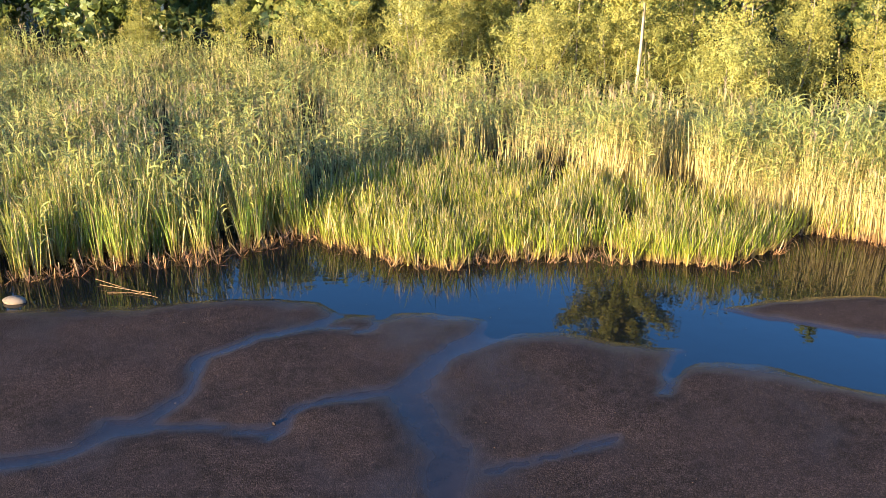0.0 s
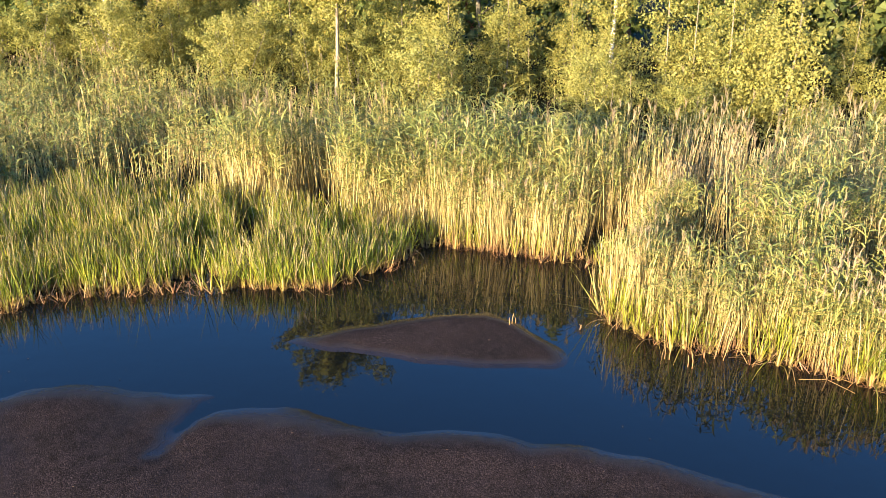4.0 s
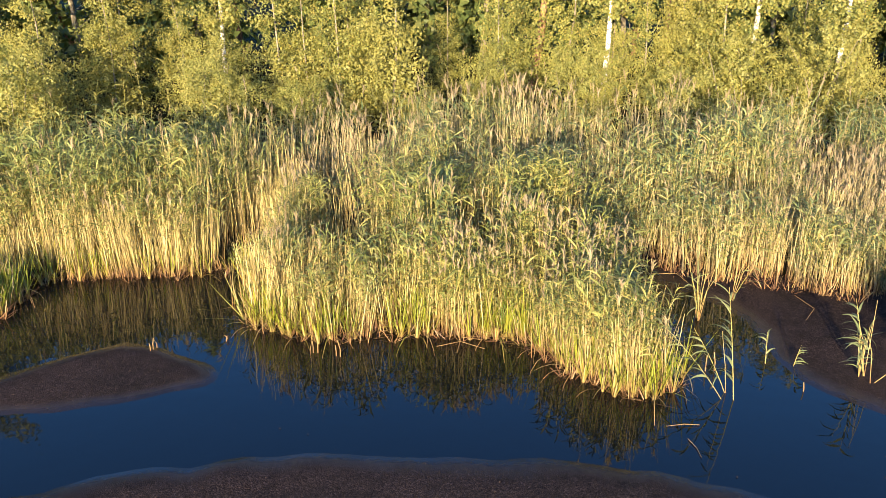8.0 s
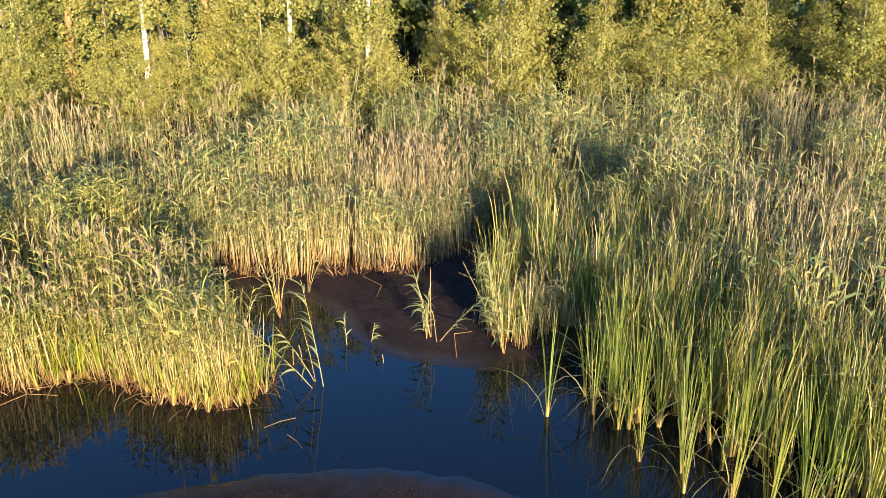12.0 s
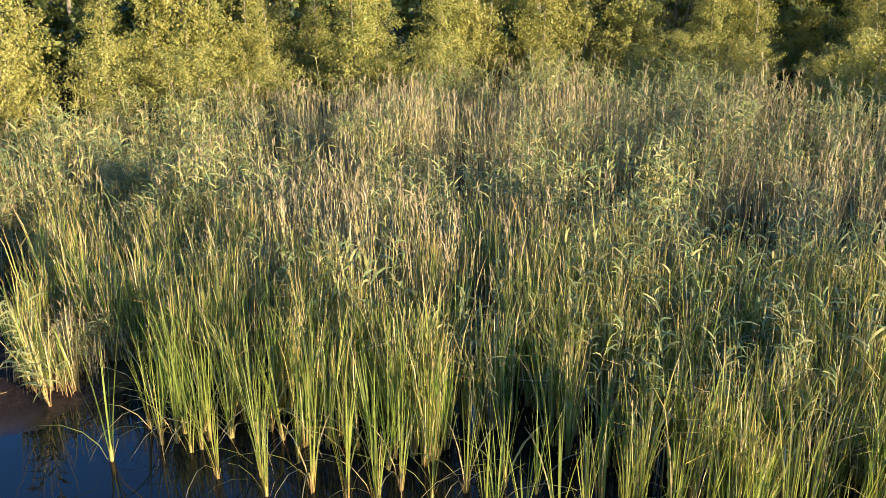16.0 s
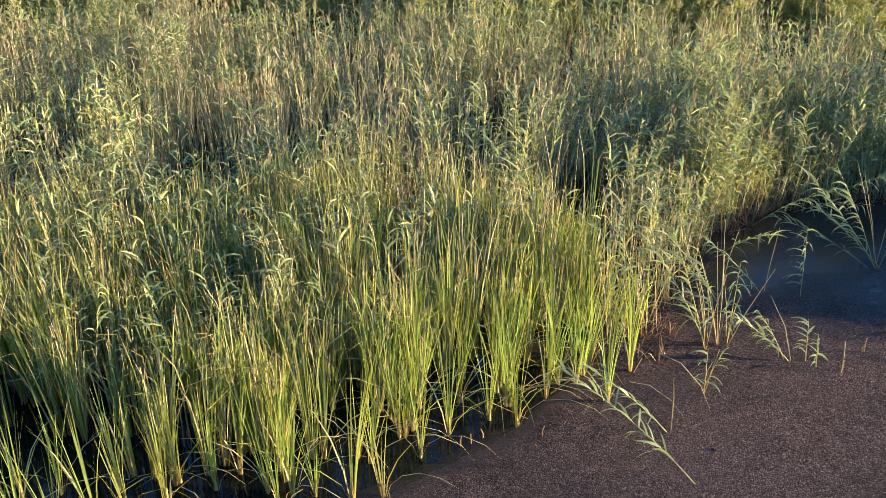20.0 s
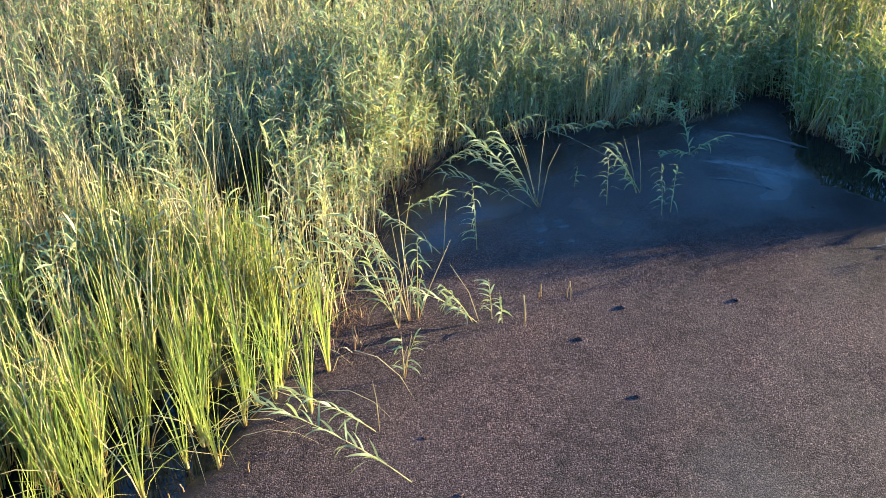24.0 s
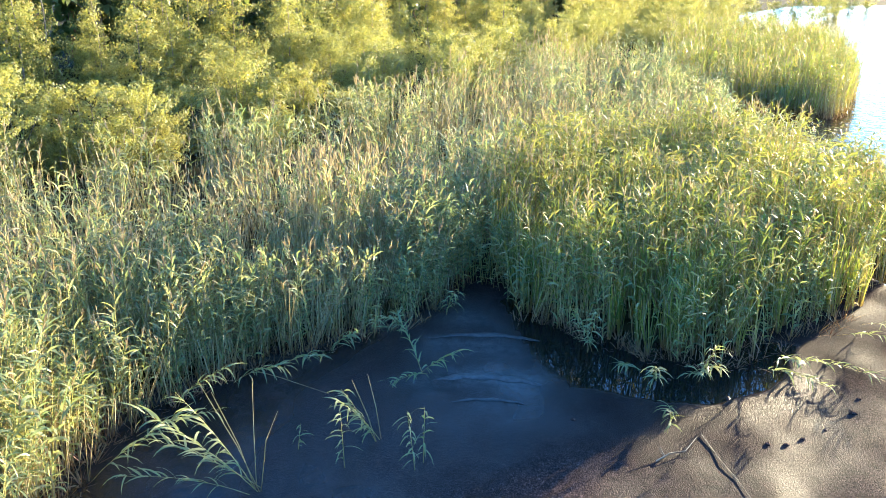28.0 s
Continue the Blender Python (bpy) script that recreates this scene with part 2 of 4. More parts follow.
def floor_material():
    m, t, b, N = nodes_of("wood_floor")
    geo = N("NewGeometry")
    f = noise_tex(N, t, geo.outputs["Position"], 2.5, 5)
    t.links.new(ramp(N, t, f, [(0.3, (0.018, 0.016, 0.007)), (0.55, (0.04, 0.034, 0.014)), (0.8, (0.08, 0.06, 0.03))]), b.inputs["Base Color"])
    b.inputs["Roughness"].default_value = 0.95
    b.inputs["Specular IOR Level"].default_value = 0.04
    return m


MUD, WATER, FLOOR = mud_material(), water_material(), floor_material()


# ---- plan helpers ----
def inside(poly, X, Y):
    p = np.array(poly, float)
    hit = np.zeros(X.shape, bool)
    for (x0, y0), (x1, y1) in zip(p, np.roll(p, -1, 0)):
        if y0 == y1:
            continue
        hit ^= ((y0 > Y) != (y1 > Y)) & (X < (x1 - x0) * (Y - y0) / (y1 - y0) + x0)
    return hit


def to_line(line, X, Y, closed=False):
    """Distance from points to a line of the plan."""
    p = np.array(line, float)
    best = np.full(X.shape, 1e9)
    ends = list(zip(p, np.roll(p, -1, 0))) if closed else list(zip(p[:-1], p[1:]))
    for a, b in ends:
        d = b - a
        s = np.clip(((X - a[0]) * d[0] + (Y - a[1]) * d[1]) / max(d @ d, 1e-9), 0, 1)
        best = np.minimum(best, (X - a[0] - s * d[0]) ** 2 + (Y - a[1] - s * d[1]) ** 2)
    return np.sqrt(best)


def signed(poly, X, Y):
    return np.where(inside(poly, X, Y), 1, -1) * to_line(poly, X, Y, True)


def wobble(X, Y, scale, seed=0):
    """Cheap smooth random field, about -1 to 1."""
    r = np.random.RandomState(seed)
    out = 0
    for k in range(7):
        a, ph, s = r.rand() * 6.28, r.rand() * 6.28, scale * (0.6 + 1.6 * r.rand())
        out = out + np.sin((X * math.cos(a) + Y * math.sin(a)) * s + ph + 1.3 * np.sin((Y * math.cos(a) - X * math.sin(a)) * s * 0.7 + ph))
    return out / 4.0


# ---- the plan: shore lines of the plant beds, metres ----
LEFT_FRONT = [(-14, 9.6), (-9, 10.0), (-5.9, 10.5), (-5.2, 10.8), (-4.3, 11.1), (-3.3, 11.1), (-2.85, 11.7), (-2.1, 12.1)]
TUSSOCK_FRONT = [(-2.1, 12.1), (-1.2, 11.6), (-0.6, 11.15), (0, 10.97), (0.9, 11.3), (2, 11.25), (3.3, 11.1), (3.9, 11.05), (4.4, 11.35), (4.95, 11.75), (5.25, 12.4)]
TUSSOCK_BACK = [(4.6, 13.0), (3.2, 13.8), (1.8, 14.6), (0.6, 15.3), (-0.6, 15.0), (-2.0, 13.6)]
COVE = [(5.3, 12.4), (5.6, 12.3), (6.3, 11.95), (7.0, 11.5), (7.7, 11.2)]
SPIT = [(7.2, 9.75), (7.25, 9.4), (7.5, 8.95), (7.85, 8.6), (8.6, 8.3), (9.15, 7.75), (9.5, 7.4), (9.45, 6.75), (9.45, 6.2), (9.6, 5.85), (9.9, 5.72), (10.3, 5.95), (10.55, 6.4), (11.1, 7.3), (11.9, 8.3)]
BACK_BAY = [(12.3, 8.3), (12.4, 7.5), (12.9, 7.0), (13.2, 6.5), (13.6, 5.9), (14.1, 5.7), (15.0, 5.6), (15.4, 5.3)]
DARK_REEDS = [(14.0, 4.7), (13.0, 4.5), (12.3, 4.4), (11.9, 3.8)]
CATTAIL_FRONT = [(11.3, 3.0), (11.1, 2.4), (10.8, 2.0), (10.4, 1.4), (10.1, 0.6), (9.7, -0.3), (9.2, -1.2), (8.65, -2.0), (8.45, -2.9), (8.7, -3.6), (8.7, -4.2), (8.35, -4.7), (8.3, -5.2), (8.4, -5.8)]
CATTAIL_BACK = [(9.6, -6.4), (11.5, -5.4), (13.4, -3.4), (14.2, -1), (13.8, 2), (12.6, 3.5)]
SOUTH_EDGE = [(8.3, -5.4), (8.25, -6.1), (8.8, -7.1), (9.35, -8), (9.5, -9.3), (9.25, -10.4), (8.4, -11.5), (7.3, -12.4), (6.5, -12.9), (6.2, -13.6), (5.85, -14.8)]
RIGHT_BED = [(5.15, -13.3), (4.6, -12.9), (4.0, -12.6), (3.5, -12.1), (2.7, -11.95), (2.1, -12.4), (1.6, -12.7), (0.5, -13.6), (-0.8, -15.2), (-2.0, -17), (-2.2, -18.5), (-1.4, -20.3), (1, -21.2), (4, -21), (5.2, -18), (5.5, -15.5)]
FAR_BED = [(-0.4, -30), (-2, -29.2), (-3.6, -28.5), (-4.5, -27.6), (-6.4, -31), (-8.8, -38), (-10.5, -45), (-6, -50), (-3, -45), (-1, -36)]
SHRUB_LINE = [(-18, 24), (-13, 25.2), (-7, 26), (-2, 25), (1, 23), (4, 20.7), (8, 18.1), (11, 16.2), (14, 14.5), (17, 12.8), (20, 11), (22, 7), (23.5, 3), (25, -1), (25.5, -5), (24, -9), (21, -12), (17, -14.5), (13, -17.5), (9.5, -21.5), (7.2, -26.5), (3.2, -33), (-3, -45), (-12, -62)]
LAND = LEFT_FRONT + TUSSOCK_FRONT + COVE + SPIT + BACK_BAY + DARK_REEDS + CATTAIL_FRONT + SOUTH_EDGE + RIGHT_BED[:10] + [(-2.2, -18.5), (-1.4, -20.3), (-0.6, -23), (-0.8, -29), (-4.5, -27.6), (-10.5, -45), (-12.5, -57), (-24, -72), (-60, -80), (-60, -1600), (1600, -1600), (1600, 1600), (-1600, 1600), (-1600, 12)]
CHANNEL = [(-14, 9.0), (-9, 9.2), (-5.4, 9.5), (-4.25, 9.7), (-2.6, 9.88), (-1.6, 9.8), (-1.25, 9.52), (-0.3, 9.45), (0.45, 9.3), (0.65, 9.0), (1.4, 8.88), (2.1, 8.62), (2.68, 8.5), (2.45, 8.0), (2.8, 8.17), (3.4, 8.2), (3.9, 7.8), (4.5, 7.5), (5.4, 7.25), (6, 7.0), (7, 6.35), (7.7, 5.8), (8.2, 5.4), (8.8, 4.75), (9.3, 3.9), (9.5, 3.1), (9.45, 2.2), (9.1, 0.8), (8.8, -0.9), (8.4, -2.3), (8.35, -3.5), (8.4, -4.5), (8.5, -5.1), (12, -4), (14, 3), (11.5, 3.9), (11.3, 4.6), (11.3, 5.1), (12.1, 6.4), (12.2, 8.5), (8, 12), (5, 13), (-2, 13), (-14, 12)]
SANDBAR = [(2.75, 9.75), (3.5, 9.97), (4.3, 10.15), (5.2, 10.35), (5.9, 10.25), (6.45, 9.5), (6.7, 8.75), (6.4, 8.3), (5.3, 8.45), (4.3, 8.8), (3.45, 9.3)]
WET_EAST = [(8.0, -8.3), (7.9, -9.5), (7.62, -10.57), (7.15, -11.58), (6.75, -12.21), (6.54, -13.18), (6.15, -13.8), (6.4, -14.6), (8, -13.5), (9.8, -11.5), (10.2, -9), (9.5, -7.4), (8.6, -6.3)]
INLET = [(8.2, -8.0), (7.0, -8.4), (5.7, -9.5), (4.5, -10.9), (4.3, -11.6), (5.2, -13.8), (6.3, -14.0), (7.3, -11.6), (8.0, -9.8)]
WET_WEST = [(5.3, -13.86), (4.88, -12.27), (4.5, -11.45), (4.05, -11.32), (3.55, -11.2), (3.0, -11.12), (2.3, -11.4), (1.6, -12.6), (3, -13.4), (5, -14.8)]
SILT_SHEEN_FAN = [(5.5, -13.9), (5.0, -12.5), (4.6, -11.5), (4.75, -10.9), (5.5, -10.7), (6.25, -10.75), (6.6, -11.2), (6.6, -12.2), (6.3, -13.2), (6.0, -13.9)]
RILLS = [
    (0.11, [(-5.6, 6.2), (-3.94, 6.45), (-3.41, 6.62), (-2.84, 7.08), (-2.61, 7.6), (-2.62, 8.32), (-2.17, 8.85), (-1.5, 9.12), (-1.26, 9.4)]),
    (0.09, [(-1.66, 6.83), (-1.36, 7.33), (-0.83, 7.59), (-0.43, 7.7)]),
    (0.16, [(-0.1, 5.0), (0.02, 6.02), (0.08, 6.6), (-0.19, 7.16), (-0.37, 7.59), (-0.09, 8.3), (0.42, 8.84), (0.63, 9.0)]),
    (0.06, [(0.42, 6.26), (1.09, 6.5), (1.59, 6.77)]),
    (0.10, [(2.26, 7.57), (2.45, 7.85), (2.67, 8.3)]),
    (0.06, [(-0.68, 9.5), (-0.82, 8.99), (-1.49, 9.07)]),
    (0.07, [(-3.2, 7.0), (-2.3, 7.0), (-1.7, 6.85)]),
    (0.02, [(7.6, -9.0), (7.35, -8.6), (7.2, -8.2)]),
    (0.02, [(7.45, -9.1), (7.05, -8.65), (6.9, -8.4)]),
]


def ground_height(X, Y):
    wx, wy = X + 0.06 * wobble(X, Y, 3.0, 1) + 0.03 * wobble(X, Y, 9.0, 18), Y + 0.06 * wobble(X, Y, 3.0, 2) + 0.03 * wobble(X, Y, 9.0, 19)
    h = 0.020 + 0.004 * wobble(X, Y, 0.9, 3) + 0.003 * wobble(X, Y, 4.5, 4)
    for width, line in RILLS:
        d = to_line(line, wx, wy)
        h = h - 0.016 * np.exp(-(d / (0.8 * width)) ** 2) - 0.005 * np.exp(-(d / (2.6 * width)) ** 2) + 0.001 * np.exp(-((d - 1.8 * width) / width) ** 2)
    h = np.maximum(h, 0.005)
    channel = signed(CHANNEL, wx, wy)
    h = h - 0.030 * np.clip(channel / 0.8 + 0.35, 0, 1) - 0.06 * np.clip(channel / 0.9, 0, 1)
    bar = signed(SANDBAR, wx, wy)
    h = h + 0.095 * np.clip(bar / 0.9 + 0.5, 0, 1) * np.clip((0.016 - h) / 0.09, 0, 1)
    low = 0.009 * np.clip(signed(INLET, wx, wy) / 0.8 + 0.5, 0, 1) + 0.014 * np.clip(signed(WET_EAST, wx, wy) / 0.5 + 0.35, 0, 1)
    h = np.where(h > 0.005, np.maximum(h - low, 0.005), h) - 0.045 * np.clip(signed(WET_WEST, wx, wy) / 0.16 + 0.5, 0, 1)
    pond = np.clip((-X - 9 + wobble(Y, X, 0.4, 5)) / 1.5, 0, 1) * (Y < 10) + np.clip((-15 - Y - 0.9 * X + 0.3 * wobble(X, Y, 0.6, 6)) / 1.5, 0, 1) * (X < 0)
    h = h - 0.12 * np.clip(pond, 0, 1)
    land = signed(LAND, X, Y)
    h = h + np.clip(land / 0.5, 0, 1) * 0.03 + np.clip((land - 4) / 12, 0, 1) * 0.35
    return h


def mesh_object(name, V, F, mats, MI=None, smooth=False):
    me = bpy.data.meshes.new(name)
    me.from_pydata(V, [], F) if isinstance(V, list) else fill(me, V, F)
    for m in mats:
        me.materials.append(m)
    if MI is not None:
        me.polygons.foreach_set("material_index", np.ascontiguousarray(MI, np.int32))
    if smooth:
        me.polygons.foreach_set("use_smooth", np.ones(len(me.polygons), bool))
    me.update()
    return new(name, me)


def fill(me, V, F):
    n, k = F.shape
    me.vertices.add(len(V))
    me.vertices.foreach_set("co", np.ascontiguousarray(V, np.float32).ravel())
    me.loops.add(n * k)
    me.loops.foreach_set("vertex_index", np.ascontiguousarray(F, np.int32).ravel())
    me.polygons.add(n)
    me.polygons.foreach_set("loop_start", np.arange(0, n * k, k, dtype=np.int32))
    me.update(calc_edges=True)


# ---- ground and water ----
def axis(lo, hi, step, far):
    inner = np.arange(lo, hi, step)
    out, g = [], step
    x = hi
    while x < far:
        out.append(x)
        g *= 1.15
        x += g
    low, g, x = [], step, lo
    while x > -far:
        g *= 1.15
        x -= g
        low.append(x)
    return np.concatenate([low[::-1], inner, out])


gx, gy = axis(-7, 14.5, 0.1, 1500), axis(-15, 13, 0.1, 1500)
GX, GY = np.meshgrid(gx, gy)
GZ = ground_height(GX, GY)
nx, ny = len(gx), len(gy)
ii = (np.arange(ny - 1)[:, None] * nx + np.arange(nx - 1)[None, :]).ravel()
ground = mesh_object("ground", np.stack([GX.ravel(), GY.ravel(), GZ.ravel()], 1), np.stack([ii, ii + 1, ii + 1 + nx, ii + nx], 1), [MUD, FLOOR], (signed(LAND, GX, GY) > 0.35)[:-1, :-1].ravel(), smooth=True)
# Mask of the pale fan, banded like silt lines and painted wet sheen.
fan = 1.0 * np.clip(signed(SILT_SHEEN_FAN, GX + 0.12 * wobble(GX, GY, 5.0, 14), GY + 0.12 * wobble(GX, GY, 5.0, 15)) / 0.30, 0, 1) * np.clip(0.62 + 0.4 * np.sin(7.0 * np.hypot(GX - 5.6, GY + 9.4) + 0.8 * wobble(GX, GY, 1.5, 16)), 0.1, 1)
ground.data.attributes.new("silt", "FLOAT", "POINT").data.foreach_set("value", fan.ravel().astype(np.float32))
damp = 0.78 * np.clip(1.5 - to_line(RIGHT_BED[2:10], GX, GY) / 2.6 + 0.35 * wobble(GX, GY, 1.6, 17), 0, 1)
ground.data.attributes.new("damp", "FLOAT", "POINT").data.foreach_set("value", damp.ravel().astype(np.float32))
tagged(ground, "dark brown pond mud with shallow rills and wet edges", "mud", kind="structure")
water = mesh_object("water", [(-1500, -1500, 0), (1500, -1500, 0), (1500, 1500, 0), (-1500, 1500, 0)], [(0, 1, 2, 3)], [WATER])
tagged(water, "still dark pond water mirroring the evening sky", "water", kind="structure")


# ---- plant shapes as arrays: vertices, quads, material slots ----
class Shape:
    def __init__(self):
        self.v, self.q, self.m, self.n = [], [], [], 0

    def strip(self, pts, widths, side, slot, tip=None):
        pts, side = np.array(pts), np.array(side)
        k = len(pts)
        a = pts - side * np.array(widths)[:, None] / 2
        b = pts + side * np.array(widths)[:, None] / 2
        base = self.n
        self.v += [a, b]
        for i in range(k - 1):
            self.q.append((base + i, base + i + 1, base + k + i + 1, base + k + i))
            self.m.append(slot if tip is None or i < k - 2 else tip)
        self.n += 2 * k

    def tube(self, pts, radii, slot, sides=3):
        base, k = self.n, len(pts)
        ang = np.arange(sides) * 2 * math.pi / sides
        for p, r in zip(pts, radii):
            self.v.append(np.stack([p[0] + r * np.cos(ang), p[1] + r * np.sin(ang), np.full(sides, p[2])], 1))
        for i in range(k - 1):
            for j in range(sides):
                j2 = (j + 1) % sides
                self.q.append((base + i * sides + j, base + i * sides + j2, base + (i + 1) * sides + j2, base + (i + 1) * sides + j))
                self.m.append(slot)
        self.n += k * sides

    def arrays(self):
        return np.concatenate(self.v), np.array(self.q, np.int64), np.array(self.m)


def blade(s, rng, base, az, length, width, rise, droop, slot, segs=3, twist=0.0):
    """One drooping leaf: starts at an angle above level, bends down along its length; twist turns its flat face sideways."""
    d = np.array([math.cos(az), math.sin(az), 0])
    side = np.array([-math.sin(az), math.cos(az), 0])
    if twist:
        side = side * math.cos(twist) + (np.array([0, 0, 1]) * math.cos(rise) - d * math.sin(rise)) * math.sin(twist)
    p, pts, ws = np.array(base, float), [np.array(base, float)], [width * 0.55]
    a = rise
    for i in range(segs):
        p = p + (d * math.cos(a) + np.array([0, 0, 1]) * math.sin(a)) * length / segs
        pts.append(p)
        a -= droop / segs
        ws.append(width * (1.0, 0.85, 0.06)[min(2, i + (3 - segs))] if segs <= 3 else width * max(0.05, 1 - ((i + 1) / segs) ** 2.2))
    s.strip(pts, ws, side, slot)


def straw_into(s, rng, ox, oy, height, wide, slot=3):
    """A bare old stem, leaning a little, now and then snapped over near its top."""
    lean, a = abs(rng.gauss(0, 0.09)), rng.random() * 6.28
    d = np.array([math.cos(a), math.sin(a), 0])
    b = rng.random() * 6.28
    side = np.array([math.cos(b), math.sin(b), 0])
    foot = np.array([ox, oy, 0])
    mid = foot + d * lean * height * 0.6 + np.array([0, 0, 0.66 * height])
    out = rng.uniform(0.10, 0.22) if rng.random() < 0.15 else 0.0
    tip = mid + (d * out + np.array([0, 0, -0.06]) if out else d * lean * height * 0.5 + np.array([0, 0, 0.34 * height]))
    s.strip([foot, mid, tip], [0.0125 * wide, 0.010 * wide, 0.006 * wide], side, slot)


def reed_into(s, rng, ox, oy, height, leaves, dead, plume, wide, lush=0.34):
    lx, ly = rng.gauss(0, 0.07), rng.gauss(0, 0.07)
    at = lambda f: np.array([ox + lx * f * f * height, oy + ly * f * f * height, f * height])
    fs = (0, 0.55, 1.0)
    s.tube([at(f) for f in fs], [wide * (0.0066 - 0.0044 * f) for f in fs], 3 if dead else 1, 3)
    az = rng.random() * 6.28
    for k in range(leaves):
        f = lush + (0.98 - lush) * (k + rng.random()) / leaves
        ln = (0.37 - 0.2 * abs(f - 0.65)) * rng.uniform(0.7, 1.15) * min(1, 0.1 + 0.42 * height)
        blade(s, rng, at(f), az + (k % 2) * 2.6 + rng.gauss(0, 0.7), ln, 0.025 * wide * rng.uniform(0.75, 1.25), rng.uniform(0.35, 1.2), rng.uniform(0.5, 2.3), 3 if dead else 0, 3, rng.uniform(-0.9, 0.9))
    if plume:
        for k in range(6):
            blade(s, rng, at(0.92 + 0.014 * k), rng.random() * 6.28, rng.uniform(0.09, 0.19), 0.017, 1.4, rng.uniform(0.3, 1.2), 2, 2, rng.uniform(-1.2, 1.2))


def reed_shape(seed, height=2.0, leaves=10, dead=False, plume=False, wide=1.0, lush=0.46, straws=3):
    """A living reed with a few old straws round its foot."""
    rng, s = random.Random(seed), Shape()
    reed_into(s, rng, 0, 0, height, leaves, dead, plume, wide, lush)
    for k in range(straws):
        straw_into(s, rng, rng.gauss(0, 0.08), rng.gauss(0, 0.08), height * (rng.uniform(0.6, 0.95) if dead else rng.uniform(0.45, 0.86)), wide)
    return s.arrays()


def cattail_shape(seed, height=1.8, leaves=8, spread=0.10, wide=1.0, kinked=0.26):
    """A fan of stiff upright blades, some snapped over, some brown at the tip or dead."""
    rng, s = random.Random(seed), Shape()
    az = rng.random() * 6.28
    for k in range(leaves):
        az += 2.4 + rng.gauss(0, 0.4)
        d, face = np.array([math.cos(az), math.sin(az), 0]), az + 1.571 + rng.gauss(0, 0.9)
        side = np.array([math.cos(face), math.sin(face), 0])
        foot = d * rng.uniform(0.0, 0.035)
        lean = abs(rng.gauss(spread, spread * 0.6)) + 0.02
        ln = height * (0.45 + 0.6 * rng.random() ** 0.7)
        w = 0.0115 * wide * rng.uniform(0.8, 1.3)
        ray = d * math.sin(lean) + np.array([0, 0, math.cos(lean)])
        slot = 1 if rng.random() < 0.24 else 0
        if rng.random() < kinked:
            f = rng.uniform(0.62, 0.9)
            a = rng.uniform(-1.0, 0.7)
            knee = foot + ray * ln * f
            tip = knee + (d * math.cos(a) + np.array([0, 0, math.sin(a)])) * ln * min(1 - f, 0.3)
            s.strip([foot, foot + ray * ln * f * 0.5, knee, tip], [w * 0.9, w, w * 0.9, w * 0.2], side, slot, 2 if rng.random() < 0.5 else slot)
        else:
            bow = d * abs(rng.gauss(0.05, 0.06)) * ln
            s.strip([foot, foot + ray * ln * 0.45, foot + ray * ln * 0.82 + bow * 0.35, foot + ray * ln + bow], [w * 0.9, w, w * 0.75, w * 0.1], side, slot, 2 if rng.random() < 0.4 else slot)
    return s.arrays()


def plant_bed(name, shapes, X, Y, sizes, mats, label, category, seed=0, lean=0.08, base=None):
    """One bed of plants that nobody could count, joined into one mesh."""
    r = np.random.RandomState(seed)
    n = len(X)
    mix = np.clip(0.5 + 0.55 * wobble(X, Y, 1.1, 31) + r.normal(0, 0.17, n), 0, 0.999)
    pick = (mix * len(shapes)).astype(int)
    Z = ground_height(X, Y) - 0.02 if base is None else base
    Vs, Qs, Ms, off = [], [], [], 0
    for k, (v, q, m) in enumerate(shapes):
        w = np.where(pick == k)[0]
        if not len(w):
            continue
        a = r.rand(len(w)) * 6.283
        c, s = np.cos(a)[:, None], np.sin(a)[:, None]
        sz = sizes[w][:, None]
        kx, ky = r.normal(0, lean, len(w))[:, None], r.normal(0, lean, len(w))[:, None]
        vz = v[None, :, 2] * sz
        vx = (v[None, :, 0] * c - v[None, :, 1] * s) * (0.5 + 0.5 * sz) + kx * vz + X[w][:, None]
        vy = (v[None, :, 0] * s + v[None, :, 1] * c) * (0.5 + 0.5 * sz) + ky * vz + Y[w][:, None]
        vz = vz + Z[w][:, None]
        Vs.append(np.stack([vx, vy, vz], 2).reshape(-1, 3))
        Qs.append((q[None] + (off + np.arange(len(w))[:, None, None] * len(v))).reshape(-1, 4))
        Ms.append(np.tile(m, len(w)))
        off += len(w) * len(v)
    ob = mesh_object(name, np.concatenate(Vs), np.concatenate(Qs), mats, np.concatenate(Ms))
    return tagged(ob, label, category, kind="stuff")


def along(line, step, jitter, offset, seed):
    """Places along a line of the plan, pushed outwards from the pond."""
    r = random.Random(seed)
    out = []
    for (x0, y0), (x1, y1) in zip(line[:-1], line[1:]):
        ln = math.hypot(x1 - x0, y1 - y0)
        nxn, nyn = -(y1 - y0) / ln, (x1 - x0) / ln
        for k in range(max(1, round(ln / step))):
            f = (k + r.random()) / max(1, round(ln / step))
            o = offset + r.uniform(-jitter, jitter)
            out.append((x0 + (x1 - x0) * f + nxn * o, y0 + (y1 - y0) * f + nyn * o))
    return out


